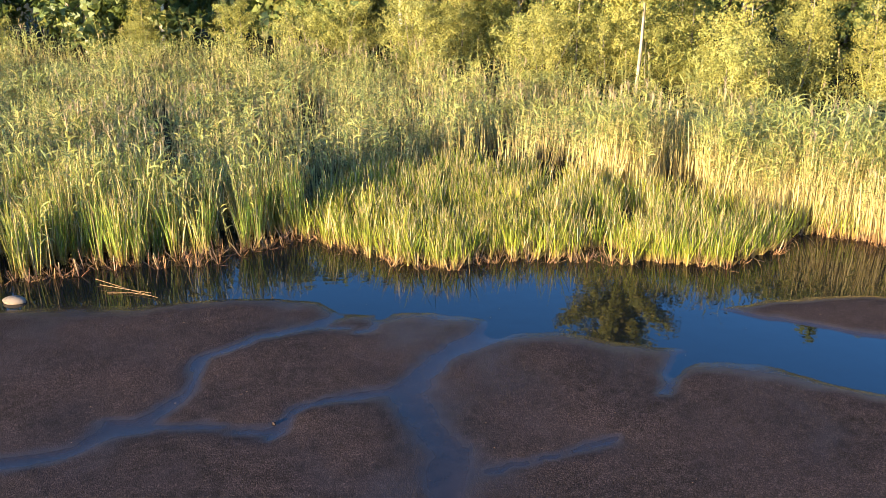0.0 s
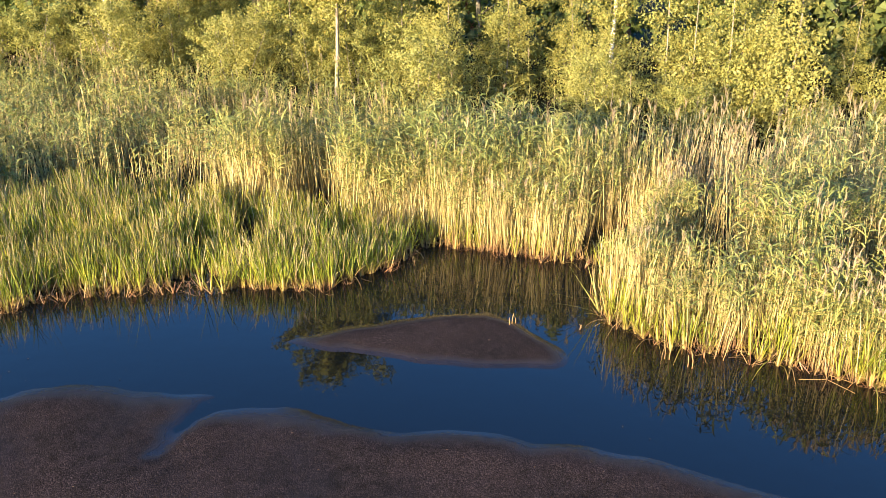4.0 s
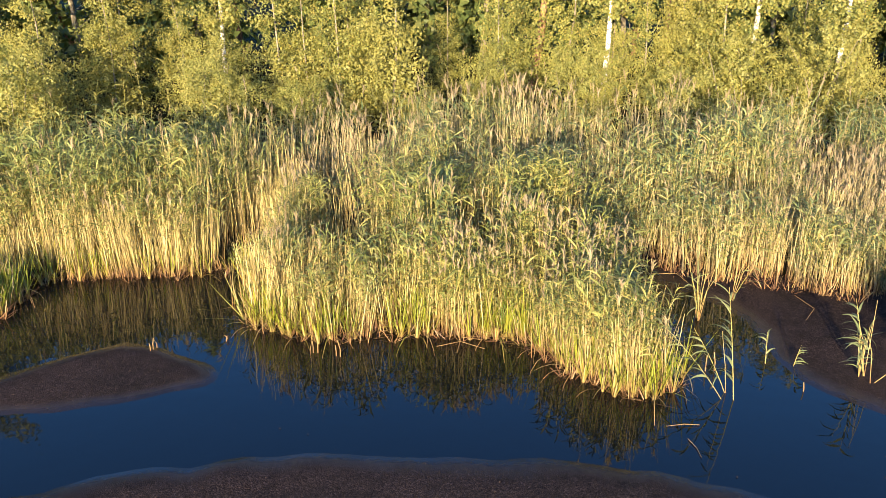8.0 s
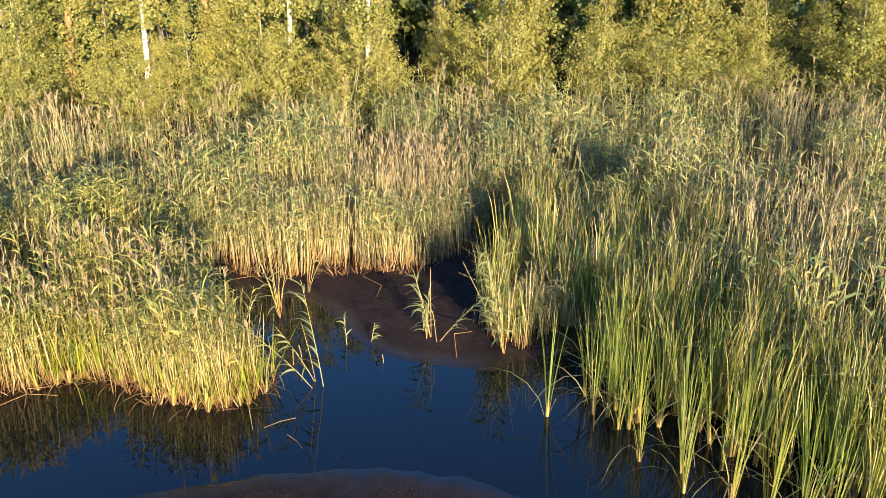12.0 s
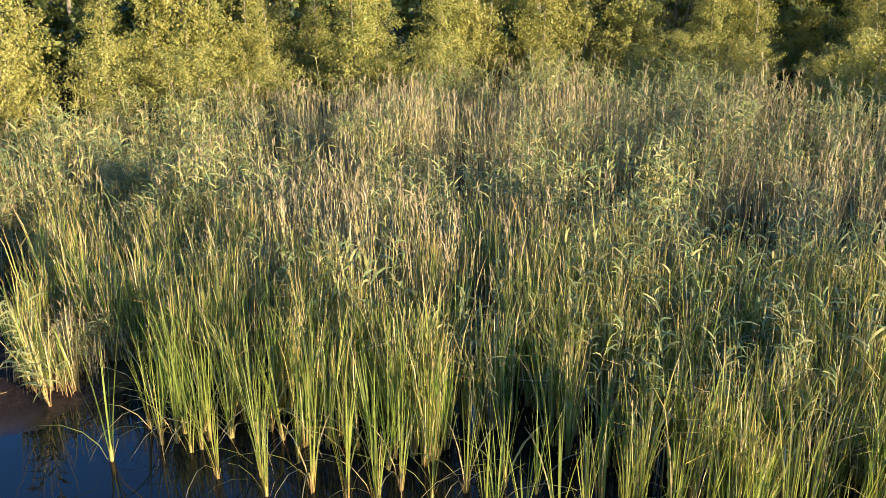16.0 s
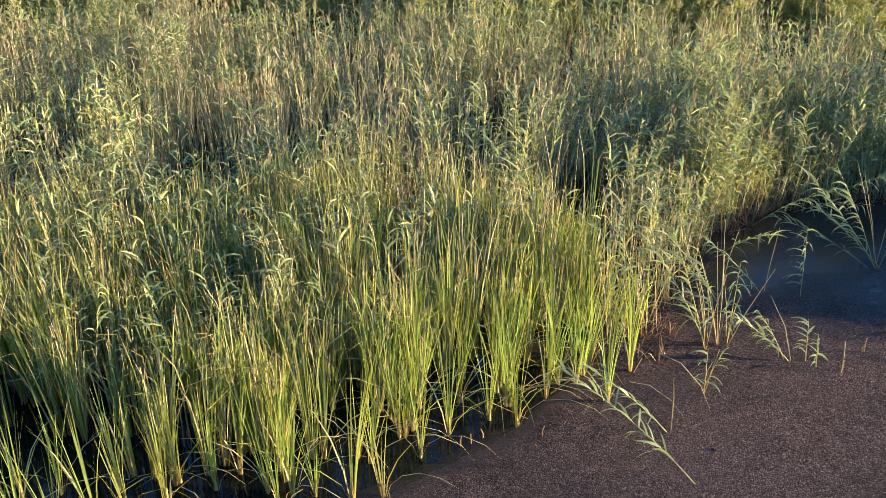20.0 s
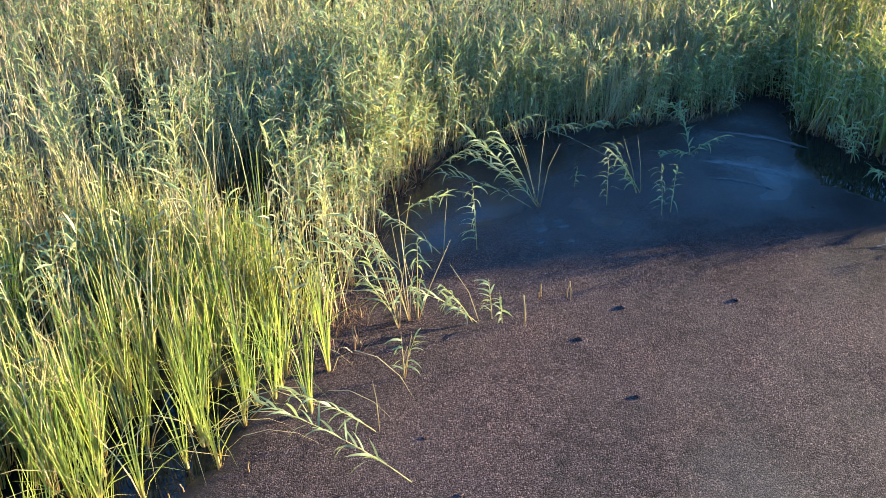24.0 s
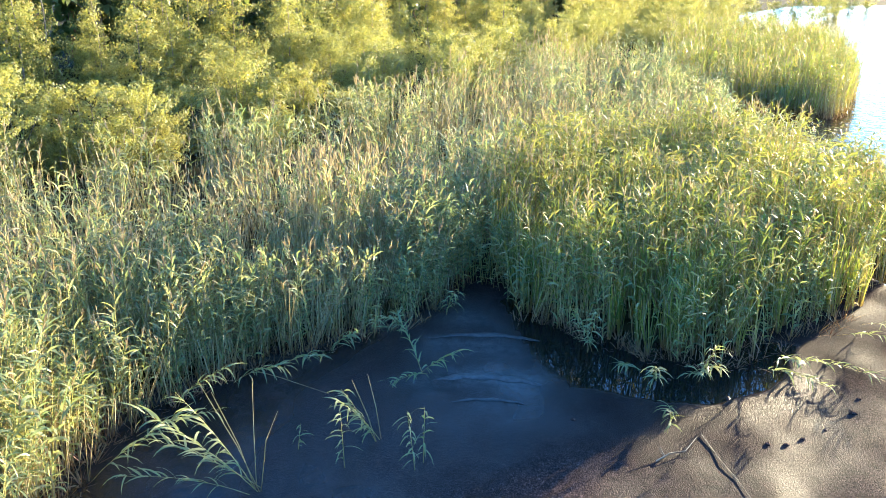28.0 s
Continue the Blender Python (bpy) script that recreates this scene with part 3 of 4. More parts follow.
def sow(poly, density, seed, keep=None):
    """Random places inside a polygon; density in plants per square metre, a number or a function of place."""
    r = np.random.RandomState(seed)
    p = np.array(poly)
    lo, hi = p.min(0), p.max(0)
    top = density if keep is None else density
    n = int((hi[0] - lo[0]) * (hi[1] - lo[1]) * top)
    X, Y = lo[0] + r.rand(n) * (hi[0] - lo[0]), lo[1] + r.rand(n) * (hi[1] - lo[1])
    ok = inside(poly, X, Y)
    X, Y = X[ok], Y[ok]
    if keep is not None:
        ok = r.rand(len(X)) < keep(X, Y)
        X, Y = X[ok], Y[ok]
    return X, Y


SHORE = LEFT_FRONT + TUSSOCK_FRONT + COVE + SPIT + BACK_BAY + DARK_REEDS + CATTAIL_FRONT + SOUTH_EDGE + RIGHT_BED[:9]
REEDS = [reed_shape(k, 2.0, 9, plume=(k % 6 == 0), lush=0.48, straws=3) for k in range(9)] + [reed_shape(20, 1.9, 0, dead=True, plume=True)]
FINE_REEDS = [reed_shape(200 + k, 1.38, 13, plume=(k == 0), wide=0.74, lush=0.34 + 0.035 * k, straws=6 + k // 2) for k in range(9)] + [reed_shape(220 + k, 1.4, 0, dead=True, plume=(k == 0), wide=0.8, straws=7) for k in range(3)]
PLUMED_REEDS = [reed_shape(260 + k, 1.42, (0, 6)[k % 2], dead=(k % 2 == 0), plume=True, wide=0.85, lush=0.5, straws=8) for k in range(4)]
BACK_REEDS = [reed_shape(240 + k, 1.3, 12, plume=(k == 7), wide=0.95, lush=0.33, straws=4 + k // 2) for k in range(8)]
FAR_REEDS = [reed_shape(40 + k, 2.0, 8, plume=(k % 3 == 0), wide=1.5, straws=0) for k in range(6)]
LUSH_REEDS = [reed_shape(90 + k, 1.5, 18, lush=0.10 + 0.03 * k, wide=0.92, straws=5 + k, plume=(k % 4 == 0)) for k in range(8)]
CATTAILS = [cattail_shape(k, 1.27, 16, 0.055, 0.85, 0.42) for k in range(12)]
YOUNG_CATTAILS = [cattail_shape(30 + k, 0.62, 9, 0.13, 0.7, 0.12) for k in range(8)]
REED_MATS = [REED_LEAF, REED_STEM, PLUME, DEAD_STEM]
EAST_MATS = [EAST_LEAF, REED_STEM, PLUME, EAST_STEM]
YELLOW_MATS = [CAT_LEAF, REED_STEM, PLUME, DEAD_STEM]
LUSH_MATS = [LUSH_LEAF, REED_STEM, PLUME, EAST_STEM]


GAPS = [(3.85, 13.3, 0.3), (3.95, 13.9, 0.35), (7.55, 11.0, 0.35), (8.0, 11.7, 0.35), (8.34, 10.0, 0.3), (8.8, 10.5, 0.35), (10.1, 9.25, 0.35), (10.5, 9.8, 0.3), (11.4, 8.5, 0.45), (16.6, 4.2, 0.6), (17.4, 1.0, 0.6), (17.1, -2.6, 0.6), (14.3, -4.2, 0.6), (9.9, -8.3, 0.3), (8.0, -13.0, 0.35)]


def near_shore(front, mid, back):
    def keep(X, Y):
        open_ = np.ones(X.shape)
        for gx0, gy0, gr in GAPS:
            open_ = open_ * (np.hypot((X - gx0), (Y - gy0)) > 1.35 * gr)
        d = to_line(SHORE, X, Y)
        return np.where(d < 1.0, front, np.where(d < 2.5, mid, back)) * np.clip(0.9 + 1.1 * wobble(X, Y, 1.9, 9), 0.06, 1.5) * open_
    return keep


def reed_bed(poly, label, seed, top=52, keep=near_shore(1.0, 0.6, 0.25), size=1.0, shapes=None, slope=(0.72, 1.7), mats=None, lean=0.08):
    X, Y = sow(poly, top, seed, keep)
    r = np.random.RandomState(seed)
    sizes = size * (1 + 0.25 * wobble(X, Y, 1.7, 11) + r.normal(0, 0.10, len(X)))
    sizes = sizes * np.clip(0.45 + 0.22 * to_line(DARK_REEDS, X, Y), 0, 1)
    sizes = sizes * np.clip(slope[0] + (1 - slope[0]) * to_line(SHORE, X, Y) / slope[1], 0, 1)
    return plant_bed("reed_bed", shapes or REEDS, X, Y, sizes, mats or REED_MATS, label, "reeds", seed, lean)


def cattail_bed(poly, label, seed, density, shapes, mat, size=1.0, where=None, clump=1.5, edge=1.0):
    X, Y = sow(poly, density, seed, lambda X, Y: np.clip(0.5 + clump * wobble(X, Y, 3.5, 8), 0.0, 1))
    if where is not None:
        ok = where(X, Y)
        X, Y = X[ok], Y[ok]
    r = np.random.RandomState(seed)
    sizes = size * (1 + 0.10 * wobble(X, Y, 1.4, 12) + r.normal(0, 0.12, len(X))) * np.clip(edge + (1 - edge) * to_line(SHORE, X, Y) / 1.2, 0, 1)
    return plant_bed("cattail_bed", shapes, X, Y, sizes, [mat, EAST_STEM, CAT_TIP], label, "cattails", seed, 0.06)


LEFT_STAND = LEFT_FRONT + [(-2.2, 13.4), (-5, 13.4), (-9, 13.0), (-14, 12.6)]
TUSSOCK = TUSSOCK_FRONT + TUSSOCK_BACK
NORTH_REEDS = [(-14, 12.4), (-9, 12.8), (-5, 13.1), (-2.2, 13.2), (-2.0, 13.6), (-0.6, 14.9), (0.6, 15.2), (1.8, 14.5), (3.2, 13.7), (4.6, 12.9)] + COVE + [(8.6, 11.4), (9.5, 13.0), (9.5, 15.5), (8, 17.6), (4, 20.2), (1, 22.4), (-2, 24.4), (-7, 25.4), (-15, 24)]
SPIT_REEDS = [(7.7, 11.2)] + SPIT + [(11.9, 9.5), (10.5, 11.2), (8.6, 11.5)]
EAST_REEDS = [(11.9, 9.5), (11.9, 8.3)] + BACK_BAY + DARK_REEDS + CATTAIL_BACK[::-1] + [(14.5, -5.5), (20, -8.5), (24.5, -8), (25, -5), (24.5, -1), (23, 3), (21.5, 7), (19.5, 10.5), (14, 14), (9.5, 15.5), (9.5, 13.0), (8.6, 11.5), (10.5, 11.2)]
SOUTH_REEDS = [(9.6, -5.0)] + SOUTH_EDGE + [(5.7, -15.5), (5.2, -18), (3, -20), (0.3, -20.5), (0.3, -24), (1.2, -30), (1.0, -35), (4.5, -33), (7, -26), (9, -21.5), (12.5, -17.5), (17, -14), (20, -11.5), (20, -8.5), (14.5, -5.5), (13.4, -3.6), (11.5, -4.7)]
NORTH_FRONT = lambda X, Y: to_line(COVE + SPIT, X, Y) < 3.4
reed_bed(NORTH_REEDS, "common reeds with straw stems and grey-green leaves beside a cove", 1, 105, lambda X, Y: near_shore(1.0, 0.8, 0.6)(X, Y) * NORTH_FRONT(X, Y), 1.0, FINE_REEDS)
reed_bed(NORTH_REEDS, "wide stand of grey-green reeds in the meadow behind the pond", 21, 34, lambda X, Y: near_shore(1.0, 0.9, 0.8)(X, Y) * ~NORTH_FRONT(X, Y), 0.78, BACK_REEDS)
reed_bed(SPIT_REEDS, "sunlit reeds on a narrow spit reaching into the pond", 2, 120, near_shore(1, 0.85, 0.6), 0.86, FINE_REEDS, (0.74, 1.2))
reed_bed(EAST_REEDS, "wide stand of grey-green and straw-coloured reeds before the woods", 3, 95, near_shore(1.0, 0.75, 0.27), 0.9, BACK_REEDS[:6] + FINE_REEDS[::2] + PLUMED_REEDS[:3], mats=EAST_MATS)
reed_bed(SOUTH_REEDS, "leaning green reeds with brown old stems beside the muddy inlet", 4, keep=lambda X, Y: near_shore(1.0, 0.6, 0.17)(X, Y) * np.where((Y > -7.6) & (X < 11.5), 0.16, 1), slope=(0.6, 0.9), top=70, shapes=LUSH_REEDS[:6] + FINE_REEDS[:4] + PLUMED_REEDS, mats=LUSH_MATS, lean=0.15)
cattail_bed(LEFT_STAND, "tall yellow-green cattails standing in shallow water", 5, 100, CATTAILS, CAT_GREEN, 0.9)
reed_bed(LEFT_STAND, "leafy reeds among the tall cattails", 22, 26, lambda X, Y: np.clip(to_line(LEFT_FRONT, X, Y) / 1.6, 0.0, 1), 0.92, BACK_REEDS, (1, 1))
cattail_bed(TUSSOCK, "short bright yellow-green cattails on a low bank", 6, 240, YOUNG_CATTAILS, SHORT_LEAF, clump=0.7)
cattail_bed([(x + 0.55, y) for x, y in CATTAIL_FRONT] + CATTAIL_BACK, "dense green cattails with browning tips in dark water", 7, 68, CATTAILS, CAT_GREEN)
cattail_bed(DARK_REEDS + [(12.6, 3.4), (13.8, 2), (15.5, 2.5), (16.5, 5.2), (15.4, 5.3)], "dark green shaded cattails at the back of the bay", 16, 80, CATTAILS, CAT_GREEN, 0.85)
FRINGE = [reed_shape(170 + k, 1.1, 16, lush=0.06, wide=1.0, straws=0) for k in range(6)]
reed_bed(SOUTH_REEDS, "leafy reed fringe hanging over the muddy inlet", 17, 34, lambda X, Y: (to_line(SOUTH_EDGE[3:], X, Y) < 0.55) * 1.0, 1.0, FRINGE, (1, 1), LUSH_MATS)
reed_bed([(6.6, -13.0), (6.15, -13.9), (5.75, -14.1), (5.3, -13.9), (5.0, -13.1), (5.2, -16), (6.4, -16)], "leafy low reeds closing the head of the inlet", 25, 42, lambda X, Y: 1.0 + 0 * X, 0.9, FRINGE, (1, 1), LUSH_MATS)
reed_bed(RIGHT_BED, "leafy reed fringe along the cattail bank", 18, 16, lambda X, Y: (to_line(RIGHT_BED[:8], X, Y) < 0.45) * 1.0, 0.85, FRINGE, (1, 1), LUSH_MATS)
cattail_bed(RIGHT_BED, "dense cattails lit golden from behind on the inlet's bank", 8, 36, CATTAILS, CAT_LEAF, 1.0, edge=0.8)
reed_bed(RIGHT_BED, "yellow-green broad-leaved reeds among the cattails", 12, 30, lambda X, Y: np.clip(to_line(SHORE, X, Y) / 0.8, 0.25, 1), 0.95, LUSH_REEDS, (0.7, 0.8), YELLOW_MATS, 0.13)
reed_bed(CATTAIL_FRONT + CATTAIL_BACK, "scattered grey-green reeds among the cattails", 13, 20, lambda X, Y: np.clip((to_line(SHORE, X, Y) - 0.8) / 2, 0, 1), 0.92, FINE_REEDS[:6] + BACK_REEDS[:4] + PLUMED_REEDS[:1], (1, 1), EAST_MATS)
cattail_bed(SPIT_REEDS, "green sedge blades along the foot of the reed spit", 14, 60, YOUNG_CATTAILS, SHORT_LEAF, 1.15, lambda X, Y: to_line(SPIT + COVE, X, Y) < 0.4)
cattail_bed(NORTH_REEDS, "green sedge blades along the foot of the reeds", 15, 60, YOUNG_CATTAILS, SHORT_LEAF, 0.9, lambda X, Y: to_line(COVE, X, Y) < 0.5)
reed_bed([(0.4, -20.4), (-1.3, -20.5), (-0.5, -24), (-1.8, -29.2), (-0.6, -33), (1.3, -33), (1.1, -28), (0.4, -24)], "grey-green reeds filling the bay between two cattail banks", 24, 26, lambda X, Y: 1.0 + 0 * X, 0.9, LUSH_REEDS[:4] + BACK_REEDS[:3], (1, 1), LUSH_MATS)
cattail_bed(FAR_BED, "far cattails along the open water", 9, 22, [cattail_shape(70 + k, 1.5, 8, wide=1.2) for k in range(4)], CAT_LEAF)
reed_bed(FAR_BED, "far yellow-green reeds along the open water", 23, 12, lambda X, Y: 1.0 + 0 * X, 0.95, LUSH_REEDS, (1, 1), YELLOW_MATS)


LITTER = leaf_material("brown_reed_litter", [(0.0, (0.10, 0.05, 0.03)), (0.6, (0.24, 0.12, 0.06)), (1.0, (0.42, 0.27, 0.13))], (0.16, 0.07, 0.04), 0.5, through=0.1)
LITTER_TUFTS = [cattail_shape(310 + k, 0.26, 9, 0.75, 0.8) for k in range(6)]
lx, ly = [], []
for edge in (LEFT_FRONT[2:], TUSSOCK_FRONT, COVE, SPIT, BACK_BAY, SOUTH_EDGE, RIGHT_BED[:8]):
    for x, y in along(edge, 0.07, 0.22, 0.06, 90 + len(lx)):
        lx.append(x), ly.append(y)
lx, ly = np.array(lx), np.array(ly)
plant_bed("reed_litter", LITTER_TUFTS, lx, ly, 0.5 + 0.7 * np.random.RandomState(6).rand(len(lx)), [LITTER, EAST_STEM, LITTER], "reddish-brown dead leaves and roots at the foot of the reeds", "litter", 61, 0.25, np.full(len(lx), -0.01))


# ---- trees and bushes ----
def crown_mesh(name, seed, height, low, radius, leaves, size, mat, droop=0.0, lumps=16, cone=False):
    """Leaves in sprays along rising boughs, each spray facing outwards, with gaps between the boughs."""
    r = np.random.RandomState(seed)
    f = np.sort(r.rand(lumps)) if not cone else 1 - np.sqrt(r.rand(lumps))
    ang = np.arange(lumps) * 2.4 + r.normal(0, 0.5, lumps)
    reach = radius * ((1.04 - f) ** 0.75 if cone else np.sin(np.pi * np.clip(0.14 + 0.74 * f, 0, 1)) ** 0.7) * (0.55 + 0.6 * r.rand(lumps))
    root = height * (low + (0.97 - low) * f)
    rise = (0.25 + 0.5 * r.rand(lumps)) * (0.6 if cone else 0.9)
    k = np.minimum((r.rand(leaves) * lumps).astype(int), lumps - 1) if not cone else r.choice(lumps, leaves, p=(reach + 0.1 * radius) / (reach + 0.1 * radius).sum())
    u = 0.15 + 0.85 * r.rand(leaves) ** 0.7
    d = r.normal(0, 1, (leaves, 3))
    d /= np.linalg.norm(d, axis=1)[:, None]
    way = np.stack([np.cos(ang), np.sin(ang), rise], 1)
    P = way[k] * (reach[k] * u)[:, None]
    P[:, 2] += root[k]
    P += d * ((0.07 + 0.11 * r.rand(lumps))[k] * radius * (1.15 - 0.5 * u))[:, None]
    P[:, 2] -= droop * u * r.rand(leaves)
    P[:, 2] = np.maximum(P[:, 2], 0.12)
    n = d * 0.9 + way[k] * 0.5 + r.normal(0, 0.45, (leaves, 3))
    n /= np.linalg.norm(n, axis=1)[:, None]
    a = np.cross(n, r.normal(0, 1, (leaves, 3)))
    a /= np.linalg.norm(a, axis=1)[:, None]
    w = np.cross(n, a)
    s = (size * (0.6 + 0.8 * r.rand(leaves)))[:, None]
    V = np.stack([P, P + a * s + w * s * 0.46, P + a * s - w * s * 0.46], 1).reshape(-1, 3)
    return mesh_object(name, V, np.arange(leaves * 3).reshape(-1, 3), [mat])


def limb_shape(r, a, b, r0, r1, bend=0.08, k=6, sides=6):
    s = Shape()
    a, b = np.array(a, float), np.array(b, float)
    ln = np.linalg.norm(b - a)
    o = np.array([r.gauss(0, bend), r.gauss(0, bend), 0]) * ln
    pts = [a + (b - a) * f + o * math.sin(f * 3.14) for f in np.linspace(0, 1, k)]
    s.tube(pts, np.linspace(r0, r1, k), 0, sides)
    return s.arrays()


def tree(name, seed, height, low, radius, leaves, size, leaf, bark, trunk_r, label, category, stems=1, droop=0.0, lumps=16, cone=False):
    r = random.Random(seed)
    top = tagged(new(name), label, category, "trees and bushes round the pond")
    for k in range(stems):
        sp = 0 if stems == 1 else 0.35 * radius
        foot = (r.gauss(0, 0.12) * (stems > 1), r.gauss(0, 0.12) * (stems > 1), -0.1)
        tip = (foot[0] + r.gauss(0, 0.015 * height + sp), foot[1] + r.gauss(0, 0.015 * height + sp), height * r.uniform(0.85, 0.97))
        v, q, m = limb_shape(r, foot, tip, trunk_r, trunk_r * 0.25, 0.04, 8)
        tk = mesh_object("trunk" if stems == 1 else "stem", v, q, [bark], smooth=True)
        tk.parent = top
        for j in range(2 if stems == 1 else k == 0):
            f = r.uniform(max(low, 0.2), 0.85)
            a = [foot[i] + (tip[i] - foot[i]) * f for i in range(3)]
            az, ln = r.random() * 6.28, radius * r.uniform(0.5, 0.9)
            b = (a[0] + math.cos(az) * ln, a[1] + math.sin(az) * ln, a[2] + ln * r.uniform(0.2, 0.8))
            v, q, m = limb_shape(r, a, b, trunk_r * 0.35, trunk_r * 0.08, 0.08, 5, 4)
            lb = mesh_object("limb", v, q, [bark], smooth=True)
            lb.parent = top
    cr = crown_mesh("crown", seed, height, low, radius, leaves, size, leaf, droop, lumps, cone)
    cr.parent = top
    return top


def plant_rows(kinds, places, seed, lo=0.8, hi=1.2):
    r = random.Random(seed)
    first = set()
    for x, y in places:
        k = r.randrange(len(kinds))
        z = float(ground_height(np.array([x]), np.array([y]))[0]) - 0.03
        s = r.uniform(lo, hi)
        m = pose(x, y, z, 0, 0, r.uniform(0, 360))
        if k not in first:
            first.add(k)
            kinds[k].matrix_basis = m @ Matrix.Scale(s, 4)
        else:
            ob = copy_thing(kinds[k], m)
            ob.scale = (s, s, s * r.uniform(0.9, 1.1))
    for k in range(len(kinds)):
        if k not in first:
            kinds[k].location = places[0][0], places[0][1] + 1, 0


bushes = [tree("willow_bush", 100 + k, 2.5, 0.03, 1.3, 8000, 0.050, (WILLOW_LEAF, BIRCH_LEAF)[k % 2], GREY_BARK, 0.022, "yellow-green willow bush behind the reeds", "bush", 3, lumps=70) for k in range(5)]
birches = [tree("birch_tree", 120 + k, 5.0, 0.03, 1.15, 9500, 0.052, (BIRCH_LEAF, WILLOW_LEAF)[k == 3], GREY_BARK, 0.03, "young birch with a thin grey trunk and yellowing leaves", "tree", 1, 0.25, 130, True) for k in range(5)]
round_birch = tree("round_birch", 128, 6.2, 0.4, 1.85, 18000, 0.085, BIRCH_LEAF, GREY_BARK, 0.05, "taller round-crowned birch behind the reeds", "tree", 1, 0.3, 60)
round_birch.location = (4.6, 20.6, 0.1)
tall_birches = [tree("tall_birch", 130 + k, 6.4, 0.34, 1.25, 6500, 0.06, BIRCH_LEAF, BIRCH_BARK, 0.075, "slender birch with a bare white lower trunk", "tree", 1, 0.5, 36) for k in range(2)]
darks = [tree("alder_tree", 140 + k, 6.4, 0.02, 2.4, 2600, 0.24, DARK_LEAF, GREY_BARK, 0.12, "dark green alder deep in the wood", "tree", 1, lumps=60) for k in range(3)]
pines = [tree("pine_tree", 150 + k, 8.0, 0.45, 1.8, 2500, 0.15, DARK_LEAF, PINE_BARK, 0.15, "tall pine with a bare reddish trunk", "tree", 1, lumps=18) for k in range(2)]
plant_rows(bushes, along(SHRUB_LINE[:3], 2.6, 1.0, 0.4, 12) + along(SHRUB_LINE[2:], 1.5, 1.2, 0.7, 1) + along(SHRUB_LINE[17:], 1.3, 1.2, 2.6, 13) + along(SHRUB_LINE[16:23], 1.3, 0.8, 1.6, 14) + [(-12.2, -59.0), (-14.0, -60.5), (-15.6, -61.5), (-17.4, -64.5), (-19.5, -68.5), (-21.5, -71.0), (-23.6, -73.0), (-18.5, -66.0)] + [(19.2, 12.2), (17.2, 14.2), (20.1, 10.9), (19.7, 12.9), (-0.9, 25.4), (10.6, 19.6), (23.4, 9.2), (17.6, 14.9), (20.6, 11.6)], 1, 0.40, 0.86)
BIRCH_LINE = [(-3, 29), (3, 26), (8, 22.5), (14, 19), (21, 15), (26.5, 8), (28.5, 1), (29, -6), (27.5, -11.5), (23.5, -16.5), (18, -21), (13, -26.5), (9, -34), (2, -46), (-8, -66)]
WOOD_LINE = [(-24, 29), (-9, 31), (3, 30.5), (14, 25), (24, 19), (31, 10), (33, 0), (33, -7), (31, -14), (26, -21), (20, -27), (15, -35), (8, -47), (-4, -70)]
plant_rows(birches, [(-9.5, 28)] + along(SHRUB_LINE[3:17], 1.6, 1.4, 2.8, 2) + along(BIRCH_LINE, 1.6, 1.3, 0, 7) + along(BIRCH_LINE[7:], 1.6, 1.4, 2.8, 8), 2, 0.6, 1.05)
plant_rows(tall_birches, [(20.3, 12.9), (18.2, 15.2), (21.2, 11.4), (-1.2, 26.4), (11.2, 20.6), (24.5, 9.5), (-9.4, 29.5)], 5, 0.9, 1.05)
plant_rows(darks, along(WOOD_LINE, 1.9, 1.0, 0, 3) + along(WOOD_LINE, 2.2, 1.2, 3.5, 6) + along(SHRUB_LINE[:4], 2.0, 1.0, 4.2, 9), 3, 0.8, 1.05)
plant_rows(pines, [(20.6, 15.6), (17.5, 17.0), (-4.5, 31)] + along(SHRUB_LINE, 8, 2.0, 12, 4), 4, 0.8, 1.0)
for k, (x, y, sc) in enumerate([(19.2, -11.9, 0.8), (18.2, -12.9, 0.72), (17.4, -13.9, 0.85), (16.6, -15.1, 0.8), (15.8, -16.3, 0.9), (14.6, -17.0, 0.75)]):
    copy_thing(bushes[k % 5], pose(x, y, 0.1, 0, 0, 70 * k)).scale = (sc, sc, sc)
ux, uy = [], []
for o in (0, 2, 4, 6):
    for x, y in along(SHRUB_LINE, 0.4, 0.9, o, 50 + int(o)):
        ux.append(x), uy.append(y)
ux, uy = np.array(ux), np.array(uy)
plant_bed("undergrowth", FAR_REEDS[:6], ux, uy, 0.45 + 0.35 * np.random.RandomState(5).rand(len(ux)), [WILLOW_LEAF, REED_STEM, PLUME, DEAD_STEM], "rough green undergrowth between bushes at the wood's edge", "undergrowth", 60, 0.15)


# ---- single plants at the water's edge ----
def part(name, shape, mats, parent, label=""):
    v, q, m = shape.arrays()
    ob = mesh_object(name, v, q, mats, m)
    ob.parent = parent
    return tagged(ob, label) if label else ob


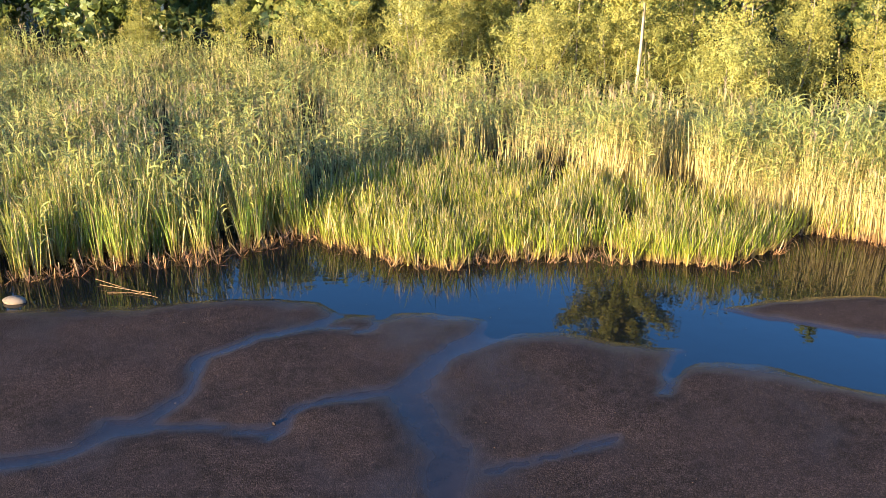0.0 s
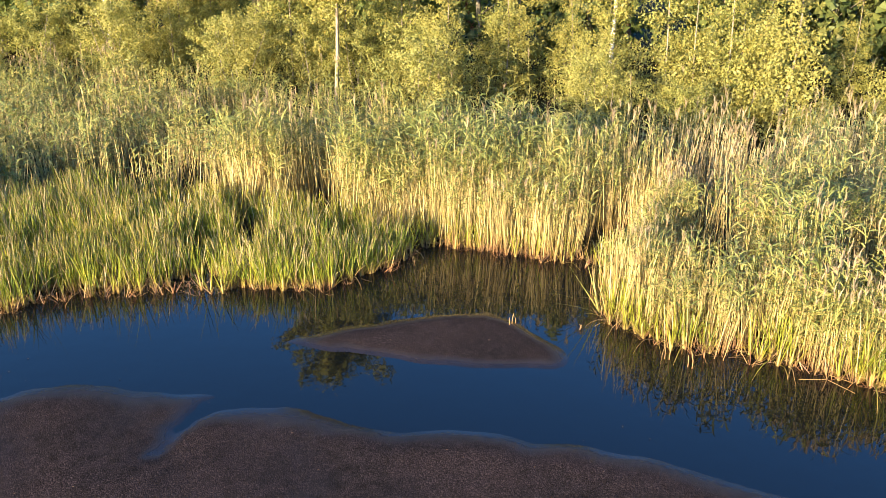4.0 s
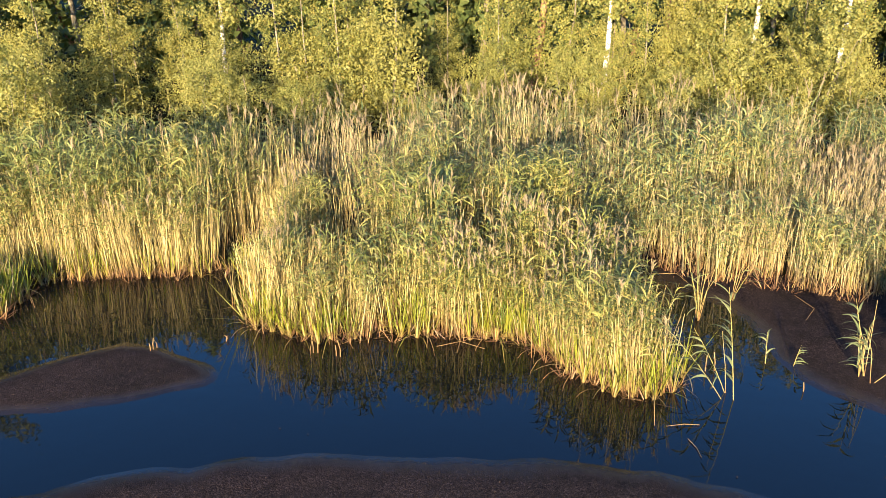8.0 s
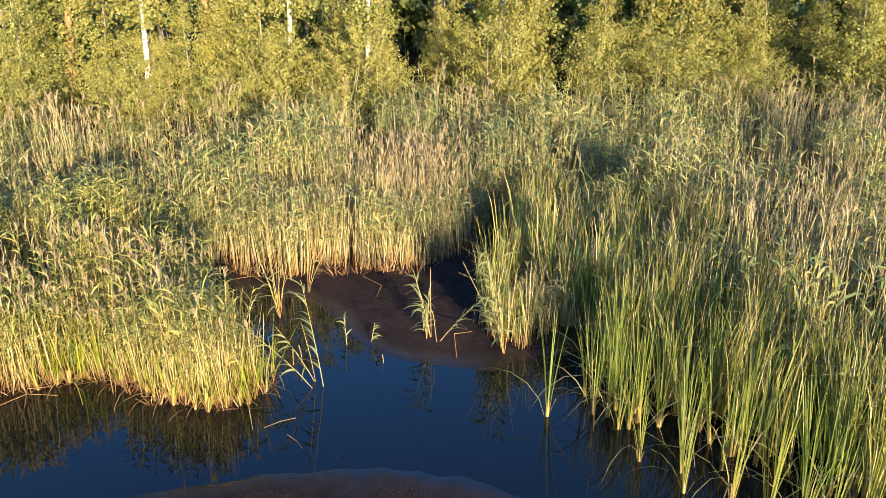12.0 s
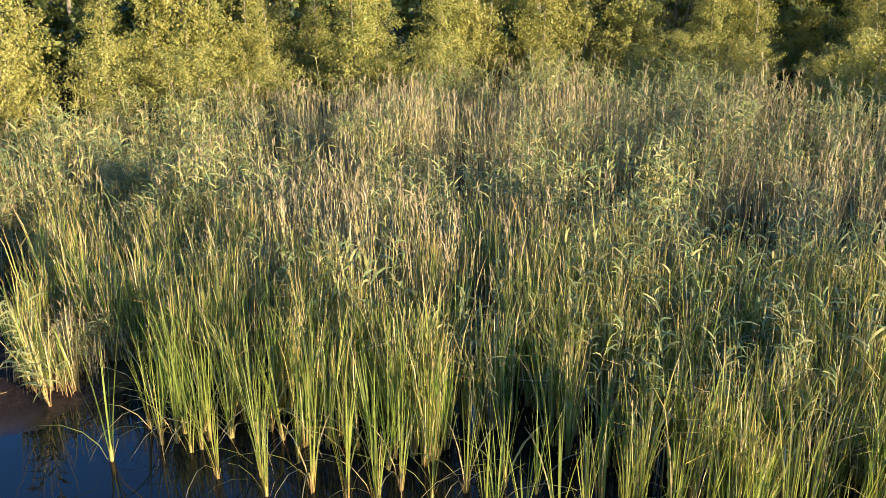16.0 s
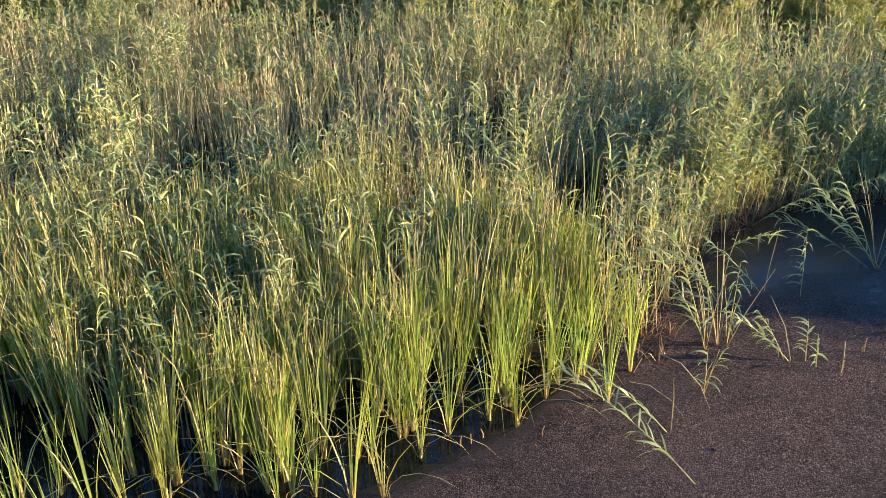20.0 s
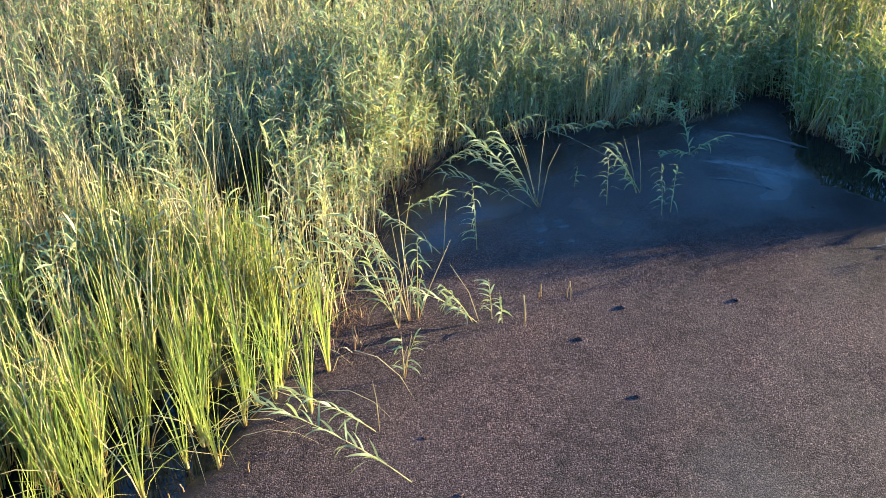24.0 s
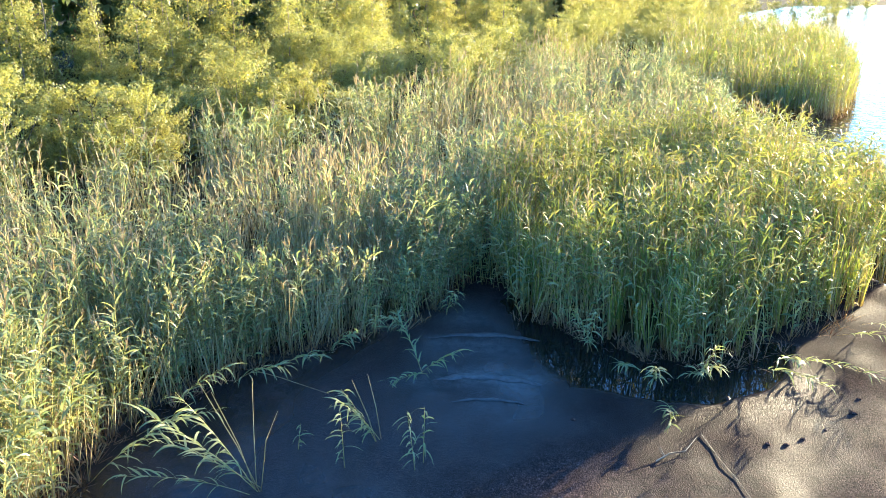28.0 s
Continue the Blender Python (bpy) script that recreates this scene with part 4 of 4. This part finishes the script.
def cattail_plant(seed, height, leaves, spread, mat, name="cattail", label="green cattail with long blade leaves rising from the water"):
    top = tagged(new(name), label, "cattail", "cattails at the water's edge")
    rng = random.Random(seed)
    az = rng.random() * 6.28
    for k in range(leaves):
        s = Shape()
        az += 2.4 + rng.gauss(0, 0.4)
        off = np.array([math.cos(az), math.sin(az), 0]) * rng.uniform(0.0, 0.03)
        lean = abs(rng.gauss(spread, spread * 0.6)) + 0.03
        bent = rng.random() < 0.25
        blade(s, rng, off, az, height * rng.uniform(0.7, 1.05), 0.0115 * rng.uniform(0.8, 1.25), 1.571 - lean - (0.25 if bent else 0), rng.uniform(1.6, 2.6) if bent else abs(rng.gauss(0.15, 0.15)), 0, 5)
        part("leaf", s, [DEAD_STEM if bent and k % 2 else mat], top)
    s = Shape()
    s.tube([(0, 0, -0.08), (0, 0, 0.10), (0, 0, 0.22)], [0.020, 0.017, 0.006], 0, 6)
    part("sheath", s, [REED_STEM], top, "pale sheath at the foot")
    return top


def reed_sprig(x, y, height, lean, toward, leaves, seed, label="green reed shoot leaning over the mud", straws=0, bow=0.5):
    """One reed: a bowed stem with leaves to both sides; lean in degrees towards a heading (degrees from +x)."""
    rng = random.Random(seed)
    z = max(0.0, float(ground_height(np.array([x]), np.array([y]))[0]))
    top = tagged(new("reed_shoot"), label, "reed", "single reeds on the mud")
    top.matrix_basis = pose(x, y, z)
    h = radians(toward)
    d = np.array([math.cos(h), math.sin(h), 0])
    a0, a1 = radians(lean), radians(min(115, lean * (1 + bow)))

    def at(f):
        a = a0 + (a1 - a0) * f * 0.5
        return (d * math.sin(a) + np.array([0, 0, math.cos(a)])) * f * height + np.array([0, 0, -0.04])
    s = Shape()
    fs = np.linspace(0, 1, 6)
    s.tube([at(f) for f in fs], [0.0055 - 0.004 * f for f in fs], 0, 5)
    part("stem", s, [REED_STEM], top)
    leaves = round(leaves * 1.8)
    for k in range(leaves):
        f = 0.2 + 0.78 * (k + rng.random()) / leaves
        s = Shape()
        az = h + (0.55 if k % 2 else -0.55) + rng.gauss(0, 0.4)
        blade(s, rng, at(f), az, 0.21 * math.sqrt(height) * rng.uniform(0.75, 1.25), 0.021 * rng.uniform(0.8, 1.3), rng.uniform(0.2, 0.9), rng.uniform(0.6, 1.9), 0, 4, rng.uniform(-0.8, 0.8))
        part("leaf", s, [LUSH_LEAF], top)
    for k in range(straws):
        s = Shape()
        t = h + rng.gauss(0, 1.2)
        e = np.array([math.cos(t), math.sin(t), 0]) * rng.uniform(0.05, 0.35) * height
        s.tube([np.array([0, 0, -0.04]), e * 0.4 + np.array([0, 0, 0.4 * height]), e + np.array([0, 0, height * rng.uniform(0.6, 0.95)])], [0.005, 0.004, 0.002], 0, 4)
        part("old_straw", s, [DEAD_STEM], top, "bare straw-coloured old stem")
    return top


edge_plants = [cattail_plant(200 + k, 1.22, 12, 0.055, (CAT_GREEN, CAT_LEAF)[k % 2]) for k in range(5)]
rng = random.Random(77)
places = [(10.83, 3.02), (11.06, 2.64), (10.91, 2.35), (10.49, 2.04), (10.2, 1.6), (8.03, -4.69), (8.45, -4.34), (8.8, -4.08), (8.33, -3.85), (8.63, -3.34), (8.56, -2.97), (8.39, -2.46)]
for (x0, y0), (x1, y1) in zip(CATTAIL_FRONT[:-1], CATTAIL_FRONT[1:]):
    for k in range(7):
        f = rng.random()
        places.append((x0 + (x1 - x0) * f + rng.uniform(-0.15, 0.6), y0 + (y1 - y0) * f + rng.uniform(-0.1, 0.1)))
for k, (x, y) in enumerate(places):
    sz = rng.uniform(0.75, 1.1)
    m = pose(x, y, -0.02, rng.uniform(-4, 4), rng.uniform(-4, 4), rng.uniform(0, 360))
    if k < 5:
        edge_plants[k].matrix_basis = m @ Matrix.Scale(sz, 4)
    else:
        copy_thing(edge_plants[k % 5], m).scale = (sz, sz, sz)

tufts = [cattail_plant(230 + k, 0.72, 10, 0.30, SHORT_LEAF, "sedge_tuft", "bright yellow-green tuft of short blades at the bank") for k in range(5)]
places = []
for line, per in ((SPIT[:12], 6), (TUSSOCK_FRONT, 5), (COVE, 3)):
    for (x0, y0), (x1, y1) in zip(line[:-1], line[1:]):
        for k in range(per):
            f = rng.random()
            places.append((x0 + (x1 - x0) * f + rng.uniform(-0.12, 0.12), y0 + (y1 - y0) * f + rng.uniform(-0.1, 0.12)))
for k, (x, y) in enumerate(places):
    sz = rng.uniform(0.6, 1.05)
    m = pose(x, y, -0.01, rng.uniform(-9, 9), rng.uniform(-9, 9), rng.uniform(0, 360))
    if k < 5:
        tufts[k].matrix_basis = m @ Matrix.Scale(sz, 4)
    else:
        copy_thing(tufts[k % 5], m).scale = (sz, sz, sz)

fan = cattail_plant(260, 0.85, 12, 0.55, REED_LEAF, "pale_sedge", "pale blue-green fan of stiff blades at the tip of the bank")
fan.matrix_basis = pose(7.15, 9.78, 0.0, 0, -22, 0)

# reeds that stand alone: place, height, lean, heading, leaves, old straws
for k, (x, y, h, lean, toward, n, straws) in enumerate([
    (11.25, 5.54, 0.36, 6, 60, 6, 0), (11.42, 5.33, 0.28, 8, -60, 5, 0),
    (10.29, 5.31, 0.95, 34, 120, 7, 0), (10.36, 5.25, 1.1, 8, 90, 9, 0), (10.42, 5.39, 0.8, 22, 150, 6, 1),
    (11.78, 4.81, 0.75, 24, 200, 9, 2), (11.74, 4.66, 0.85, 42, -40, 10, 1), (11.81, 4.77, 0.8, 12, 90, 9, 2),
    (11.95, 4.0, 1.1, 6, 120, 12, 3), (11.82, 3.88, 1.0, 14, 60, 12, 3), (12.05, 4.1, 1.1, 10, 0, 11, 3), (11.9, 3.95, 0.9, 20, 200, 10, 2),
    (11.55, 6.71, 0.9, 10, 60, 5, 4), (11.52, 6.66, 1.0, 24, 200, 5, 4), (12.3, 6.8, 0.9, 30, 240, 5, 4), (11.82, 4.83, 0.5, 14, 20, 5, 2),
    (7.34, -6.52, 0.8, 28, 75, 10, 0), (7.29, -6.55, 0.85, 40, 50, 11, 1), (7.20, -6.64, 0.45, 5, 0, 6, 0), (7.09, -6.63, 0.42, 10, 90, 6, 0),
    (7.92, -6.26, 1.1, 14, 60, 13, 4), (8.0, -6.2, 1.15, 26, 30, 13, 3), (7.85, -6.3, 1.0, 8, 120, 12, 3), (7.95, -6.1, 1.2, 20, 0, 12, 2),
    (7.54, -5.45, 0.5, 4, 90, 4, 2), (6.85, -4.37, 1.3, 48, 18, 13, 0), (7.4, -4.75, 0.9, 40, 40, 11, 1), (7.58, -5.47, 0.5, 12, 200, 5, 1),
    (7.63, -9.14, 1.15, 34, 20, 14, 2), (7.68, -9.18, 1.1, 22, 30, 13, 2), (7.6, -9.2, 0.95, 46, 10, 12, 0), (7.66, -9.1, 1.0, 55, 20, 11, 0),
    (7.89, -7.83, 0.85, 6, 80, 10, 0), (8.2, -7.6, 0.9, 38, 40, 11, 1), (8.5, -7.2, 1.0, 40, 60, 12, 1), (8.35, -7.0, 0.95, 34, 20, 12, 1),
    (6.91, -9.57, 0.6, 8, 90, 7, 0), (6.61, -10.09, 0.75, 30, 50, 12, 1), (6.65, -10.05, 0.7, 22, 40, 10, 1), (7.43, -9.86, 0.35, 15, 120, 5, 0),
    (6.22, -9.57, 0.65, 10, 70, 9, 0), (6.15, -9.7, 0.6, 8, 100, 7, 0), (6.28, -11.51, 0.75, 44, -60, 13, 0), (6.35, -11.55, 0.7, 40, 140, 12, 0), (6.2, -11.6, 0.7, 60, 60, 11, 0),
    (4.27, -12.27, 0.8, 26, 90, 14, 1), (4.2, -12.3, 0.85, 30, 60, 13, 0), (3.49, -11.06, 0.6, 62, 80, 13, 0), (3.6, -11.5, 0.8, 40, 80, 14, 0), (3.2, -11.7, 0.9, 44, 100, 14, 0), (3.8, -11.9, 0.7, 50, 70, 12, 0),
    (3.05, -11.6, 0.85, 30, 90, 12, 0), (2.3, -12.0, 0.9, 60, 120, 12, 0), (1.9, -12.3, 1.0, 66, 140, 12, 0), (2.0, -12.2, 0.9, 50, 90, 11, 0), (1.0, -13.0, 1.1, 60, 130, 12, 0), (0.5, -13.4, 1.0, 60, 110, 12, 0),
    (7.0, -12.5, 0.9, 40, 100, 13, 1), (7.5, -12.1, 1.0, 44, 120, 13, 1), (8.0, -11.7, 0.95, 50, 130, 13, 1), (8.5, -11.2, 1.0, 48, 140, 13, 1), (9.0, -10.6, 1.0, 40, 150, 13, 2), (9.2, -10.0, 0.9, 52, 170, 12, 1), (9.3, -9.2, 1.1, 40, 170, 13, 2), (9.1, -8.2, 1.0, 44, 150, 13, 1), (6.6, -12.7, 0.9, 44, 80, 13, 0), (6.1, -13.3, 0.9, 40, 100, 13, 0),
]):
    h *= 1.25 if y < -8 else 1.08
    reed_sprig(x, y, h, lean, toward, n, 300 + k, straws=straws, label="small green reed shoot on bare mud" if h < 0.5 else "leafy green reed leaning out over dark mud")

# short cut stubs of old reeds standing in the mud
for k, (x, y, h) in enumerate([(8.45, -3.31, 0.13), (8.42, -3.4, 0.11), (8.41, -3.53, 0.08), (8.08, -3.9, 0.12), (6.91, -7.23, 0.16), (6.62, -7.31, 0.22), (6.66, -7.33, 0.17), (6.89, -6.74, 0.12), (6.88, -6.69, 0.34), (6.92, -7.2, 0.1), (11.06, 4.96, 0.12), (6.01, 9.61, 0.13), (6.06, 9.64, 0.1), (5.97, 9.58, 0.09), (6.75, 9.35, 0.08), (6.78, 9.4, 0.07), (7.43, 8.53, 0.16), (7.47, 8.5, 0.2), (7.63, 8.28, 0.22), (7.6, 8.32, 0.15), (10.6, 5.8, 0.2), (10.68, 5.75, 0.24)]):
    s = Shape()
    z = max(-0.05, float(ground_height(np.array([x]), np.array([y]))[0]) - 0.03)
    s.tube([(0, 0, 0), (0.004, 0.002, h * 0.5 + 0.03), (0.02 * (k % 3 - 1), 0.01, h + 0.03)], [0.007, 0.006, 0.005], 0, 5)
    v, q, m = s.arrays()
    ob = mesh_object("reed_stub", v, q, [DEAD_STEM], m)
    ob.matrix_basis = pose(x, y, z)
    tagged(ob, "short pale stub of an old reed standing in mud", "reed stub", "old reed stubs")


def lying(name, pts, r0, r1, mat, label, category, group=""):
    """A stem or stick that lies on the ground along points of the plan."""
    s = Shape()
    P = [np.array(p, float) for p in pts]
    k = len(P)
    for i in range(k - 1):
        d = P[i + 1] - P[i]
        side = np.cross(d, (0, 0, 1))
        side /= max(np.linalg.norm(side), 1e-6)
        up = np.cross(side, d / np.linalg.norm(d))
        ra, rb = r0 + (r1 - r0) * i / (k - 1), r0 + (r1 - r0) * (i + 1) / (k - 1)
        base = s.n
        for p, r in ((P[i], ra), (P[i + 1], rb)):
            s.v.append(np.stack([p + side * r * math.cos(a) + up * r * math.sin(a) for a in np.arange(5) * 1.2566]))
        s.n += 10
        for j in range(5):
            s.q.append((base + j, base + (j + 1) % 5, base + 5 + (j + 1) % 5, base + 5 + j))
            s.m.append(0)
    v, q, m = s.arrays()
    return tagged(mesh_object(name, v, q, [mat], m, smooth=True), label, category, group)


lying("stick", [(3.29, -10.38, 0.03), (3.24, -10.1, 0.025), (3.2, -9.85, 0.03), (3.13, -9.6, 0.025), (3.08, -9.3, 0.03), (3.01, -8.96, 0.025)], 0.004, 0.002, GREY_BARK, "thin grey dead stick lying on the mud", "stick")
lying("stick", [(3.85, -9.85, 0.03), (3.7, -9.95, 0.06), (3.53, -10.03, 0.04), (3.35, -10.3, 0.05)], 0.007, 0.004, GREY_BARK, "short forked dead branch lying on the mud", "stick")
lying("stick", [(3.75, -9.92, 0.03), (3.8, -10.02, 0.10)], 0.007, 0.004, GREY_BARK, "broken twig on the mud", "stick")
for k, pts in enumerate([
    [(-4.62, 10.52, 0.05), (-4.1, 10.25, 0.02), (-3.62, 9.97, 0.02)], [(-4.33, 10.15, 0.01), (-4.0, 10.13, 0.02), (-3.7, 10.02, 0.02)], [(-4.5, 10.35, 0.04), (-4.0, 10.2, 0.02), (-3.75, 10.12, 0.02)],
    [(8.45, -4.41, 0.02), (8.25, -4.55, 0.28), (7.95, -4.72, 0.10)], [(8.74, -3.44, 0.02), (8.55, -3.7, 0.22), (8.3, -3.95, 0.05)], [(9.72, 5.14, 0.01), (9.6, 5.22, 0.02), (9.45, 5.3, 0.01)],
    [(9.45, 5.04, 0.01), (9.4, 4.9, 0.01), (9.32, 4.78, 0.01)], [(8.3, -11.3, 0.12), (7.9, -11.0, 0.2), (7.3, -10.9, 0.06)], [(11.5, 4.3, 0.02), (11.75, 4.45, 0.16), (12.0, 4.35, 0.1)],
    [(8.6, 7.85, 0.02), (8.85, 7.75, 0.05), (9.0, 7.5, 0.02)], [(8.7, 7.6, 0.02), (8.9, 7.8, 0.07), (9.1, 7.7, 0.02)], [(11.9, 8.1, 0.03), (12.2, 7.6, 0.12), (12.1, 7.1, 0.03)], [(13.0, 6.4, 0.04), (12.8, 6.0, 0.06), (12.5, 5.9, 0.03)],
]):
    lying("fallen_reed", pts, 0.0045, 0.0025, DEAD_STEM, "straw-coloured fallen reed stem by the water", "reed stem", "fallen reed stems")

# pale stone half out of the water
bm = bmesh.new()
bmesh.ops.create_icosphere(bm, subdivisions=3, radius=0.10)
for v in bm.verts:
    v.co = Vector((v.co.x * 1.5, v.co.y * 0.9, v.co.z * 0.6)) * (1 + 0.18 * noise.noise(v.co * 9))
me = bpy.data.meshes.new("stone")
bm.to_mesh(me), bm.free()
me.materials.append(bark_material("pale_stone", (0.16, 0.12, 0.09), (0.09, 0.07, 0.05), 1.0))
stone = tagged(new("stone", me), "small pale stone half out of the shallow water", "stone")
stone.location = (-5.42, 9.9, 0.02)

# flecks: dropped leaf bits and down on mud and water
r = np.random.RandomState(31)
n = 260
X, Y = np.concatenate([-6 + 14 * r.rand(150), 3 + 7 * r.rand(n - 150)]), np.concatenate([5 + 5 * r.rand(150), -9 + 14 * r.rand(n - 150)])
ok = ~inside(LAND, X, Y)
X, Y = X[ok], Y[ok]
Z = np.maximum(ground_height(X, Y), 0) + 0.006
a, sz = r.rand(len(X)) * 6.28, 0.004 + 0.013 * r.rand(len(X)) ** 3
dx, dy = np.cos(a) * sz, np.sin(a) * sz
V = np.stack([np.stack([X - dx, Y - dy, Z], 1), np.stack([X + dy * 0.5, Y - dx * 0.5, Z + 0.004], 1), np.stack([X + dx, Y + dy, Z], 1), np.stack([X - dy * 0.5, Y + dx * 0.5, Z + 0.004], 1)], 1).reshape(-1, 3)
tagged(mesh_object("flecks", V, np.arange(len(X) * 4).reshape(-1, 4), [DEAD_STEM]), "pale flecks of leaf and down scattered on mud", "leaf litter", kind="stuff")

# pale silt bars washed out at the head of the inlet
SILT, t_, b_, N_ = nodes_of("pale_silt")
g_ = N_("NewGeometry")
t_.links.new(ramp(N_, t_, noise_tex(N_, t_, g_.outputs["Position"], 14, 4), [(0.38, (0.016, 0.013, 0.012)), (0.55, (0.05, 0.045, 0.04)), (0.8, (0.10, 0.09, 0.085))]), b_.inputs["Base Color"])
b_.inputs["Roughness"].default_value = 0.5
for cx, cy, ra, a0, a1, w in ((5.55, -10.2, 1.32, 240, 296, 0.085), (5.55, -10.6, 2.05, 250, 292, 0.06), (5.5, -10.0, 0.98, 245, 295, 0.03)):
    A = np.radians(np.linspace(a0, a1, 40))
    taper = np.sin(np.linspace(0.05, 3.09, 40)) ** 0.6
    V = []
    for f in np.linspace(-1, 1, 7):
        wv = w * taper * (1 + 0.25 * np.sin(A * 23 + f))
        px, py = cx + (ra + f * wv) * np.cos(A), cy + (ra + f * wv) * np.sin(A)
        V.append(np.stack([px, py, np.maximum(ground_height(px, py), 0) + 0.004 + 0.010 * (1 - f * f) * taper], 1))
    ii = (np.arange(6)[:, None] * 40 + np.arange(39)[None]).ravel()
    tagged(mesh_object("silt_bar", np.concatenate(V), np.stack([ii, ii + 1, ii + 41, ii + 40], 1), [SILT], smooth=True), "low pale grey silt bar on dark wet mud", "silt", "silt bars")

# small clods and wet lumps on the mud; several stand in for dark pits
rng = random.Random(91)
for k, (x, y) in enumerate([(6.82, -5.35), (7.03, -4.83), (5.09, -8.03), (6.32, -6.69), (2.64, -10.24), (2.46, -10.25), (2.25, -10.37), (1.95, -10.56), (1.33, -11.25), (1.52, -10.93), (3.38, -11.6), (5.6, -6.1), (6.5, -4.4), (6.1, -7.4), (4.6, -10.6), (-1.62, 7.05), (3.0, -11.1), (2.8, -11.2)]):
    bm = bmesh.new()
    bmesh.ops.create_icosphere(bm, subdivisions=2, radius=rng.uniform(0.012, 0.028))
    for v in bm.verts:
        v.co = Vector((v.co.x * 1.4, v.co.y, v.co.z * 0.6)) * (1 + 0.45 * noise.noise(v.co * 25 + Vector((k, 0, 0))))
    me = bpy.data.meshes.new("mud_mark")
    bm.to_mesh(me), bm.free()
    me.materials.append(MUD)
    ob = tagged(new("mud_mark", me), "small dark lump of mud on the flat, used also where pits show", "mud clod", "clods on the mud")
    ob.matrix_basis = pose(x, y, max(0, float(ground_height(np.array([x]), np.array([y]))[0])) + 0.005, 0, 0, rng.uniform(0, 360))

# footprints and small scuffs pressed into the drying crust
def footprint(x, y, turn, length, seed):
    r = random.Random(seed)
    z = max(0.0, float(ground_height(np.array([x]), np.array([y]))[0])) + 0.007
    V, k = [], 28
    for f, lift in ((1.25, 0.000), (1.08, 0.005), (0.92, 0.004), (0.75, 0.002), (0.05, 0.001)):
        for j in range(k):
            a = 6.2832 * j / k
            waist = 1 - 0.28 * math.exp(-((math.cos(a) + 0.15) / 0.35) ** 2)
            V.append((0.5 * length * f * math.cos(a), 0.19 * length * f * waist * math.sin(a), lift * (0.7 + 0.6 * r.random())))
    F = [(i * k + j, i * k + (j + 1) % k, (i + 1) * k + (j + 1) % k, (i + 1) * k + j) for i in range(4) for j in range(k)]
    ob = mesh_object("footprint", V, F, [MUD], smooth=True)
    ob.matrix_basis = pose(x, y, z, 0, 0, turn)
    return tagged(ob, "shallow old footprint with a raised rim in drying mud", "footprint", "footprints in the mud")


for k, (x, y, turn, ln) in enumerate([(2.0, -8.89, 20, 0.20), (2.02, -8.69, 15, 0.15), (1.1, -9.9, 30, 0.18), (0.7, -10.5, 40, 0.17)]):
    footprint(x, y, turn, ln, 400 + k)
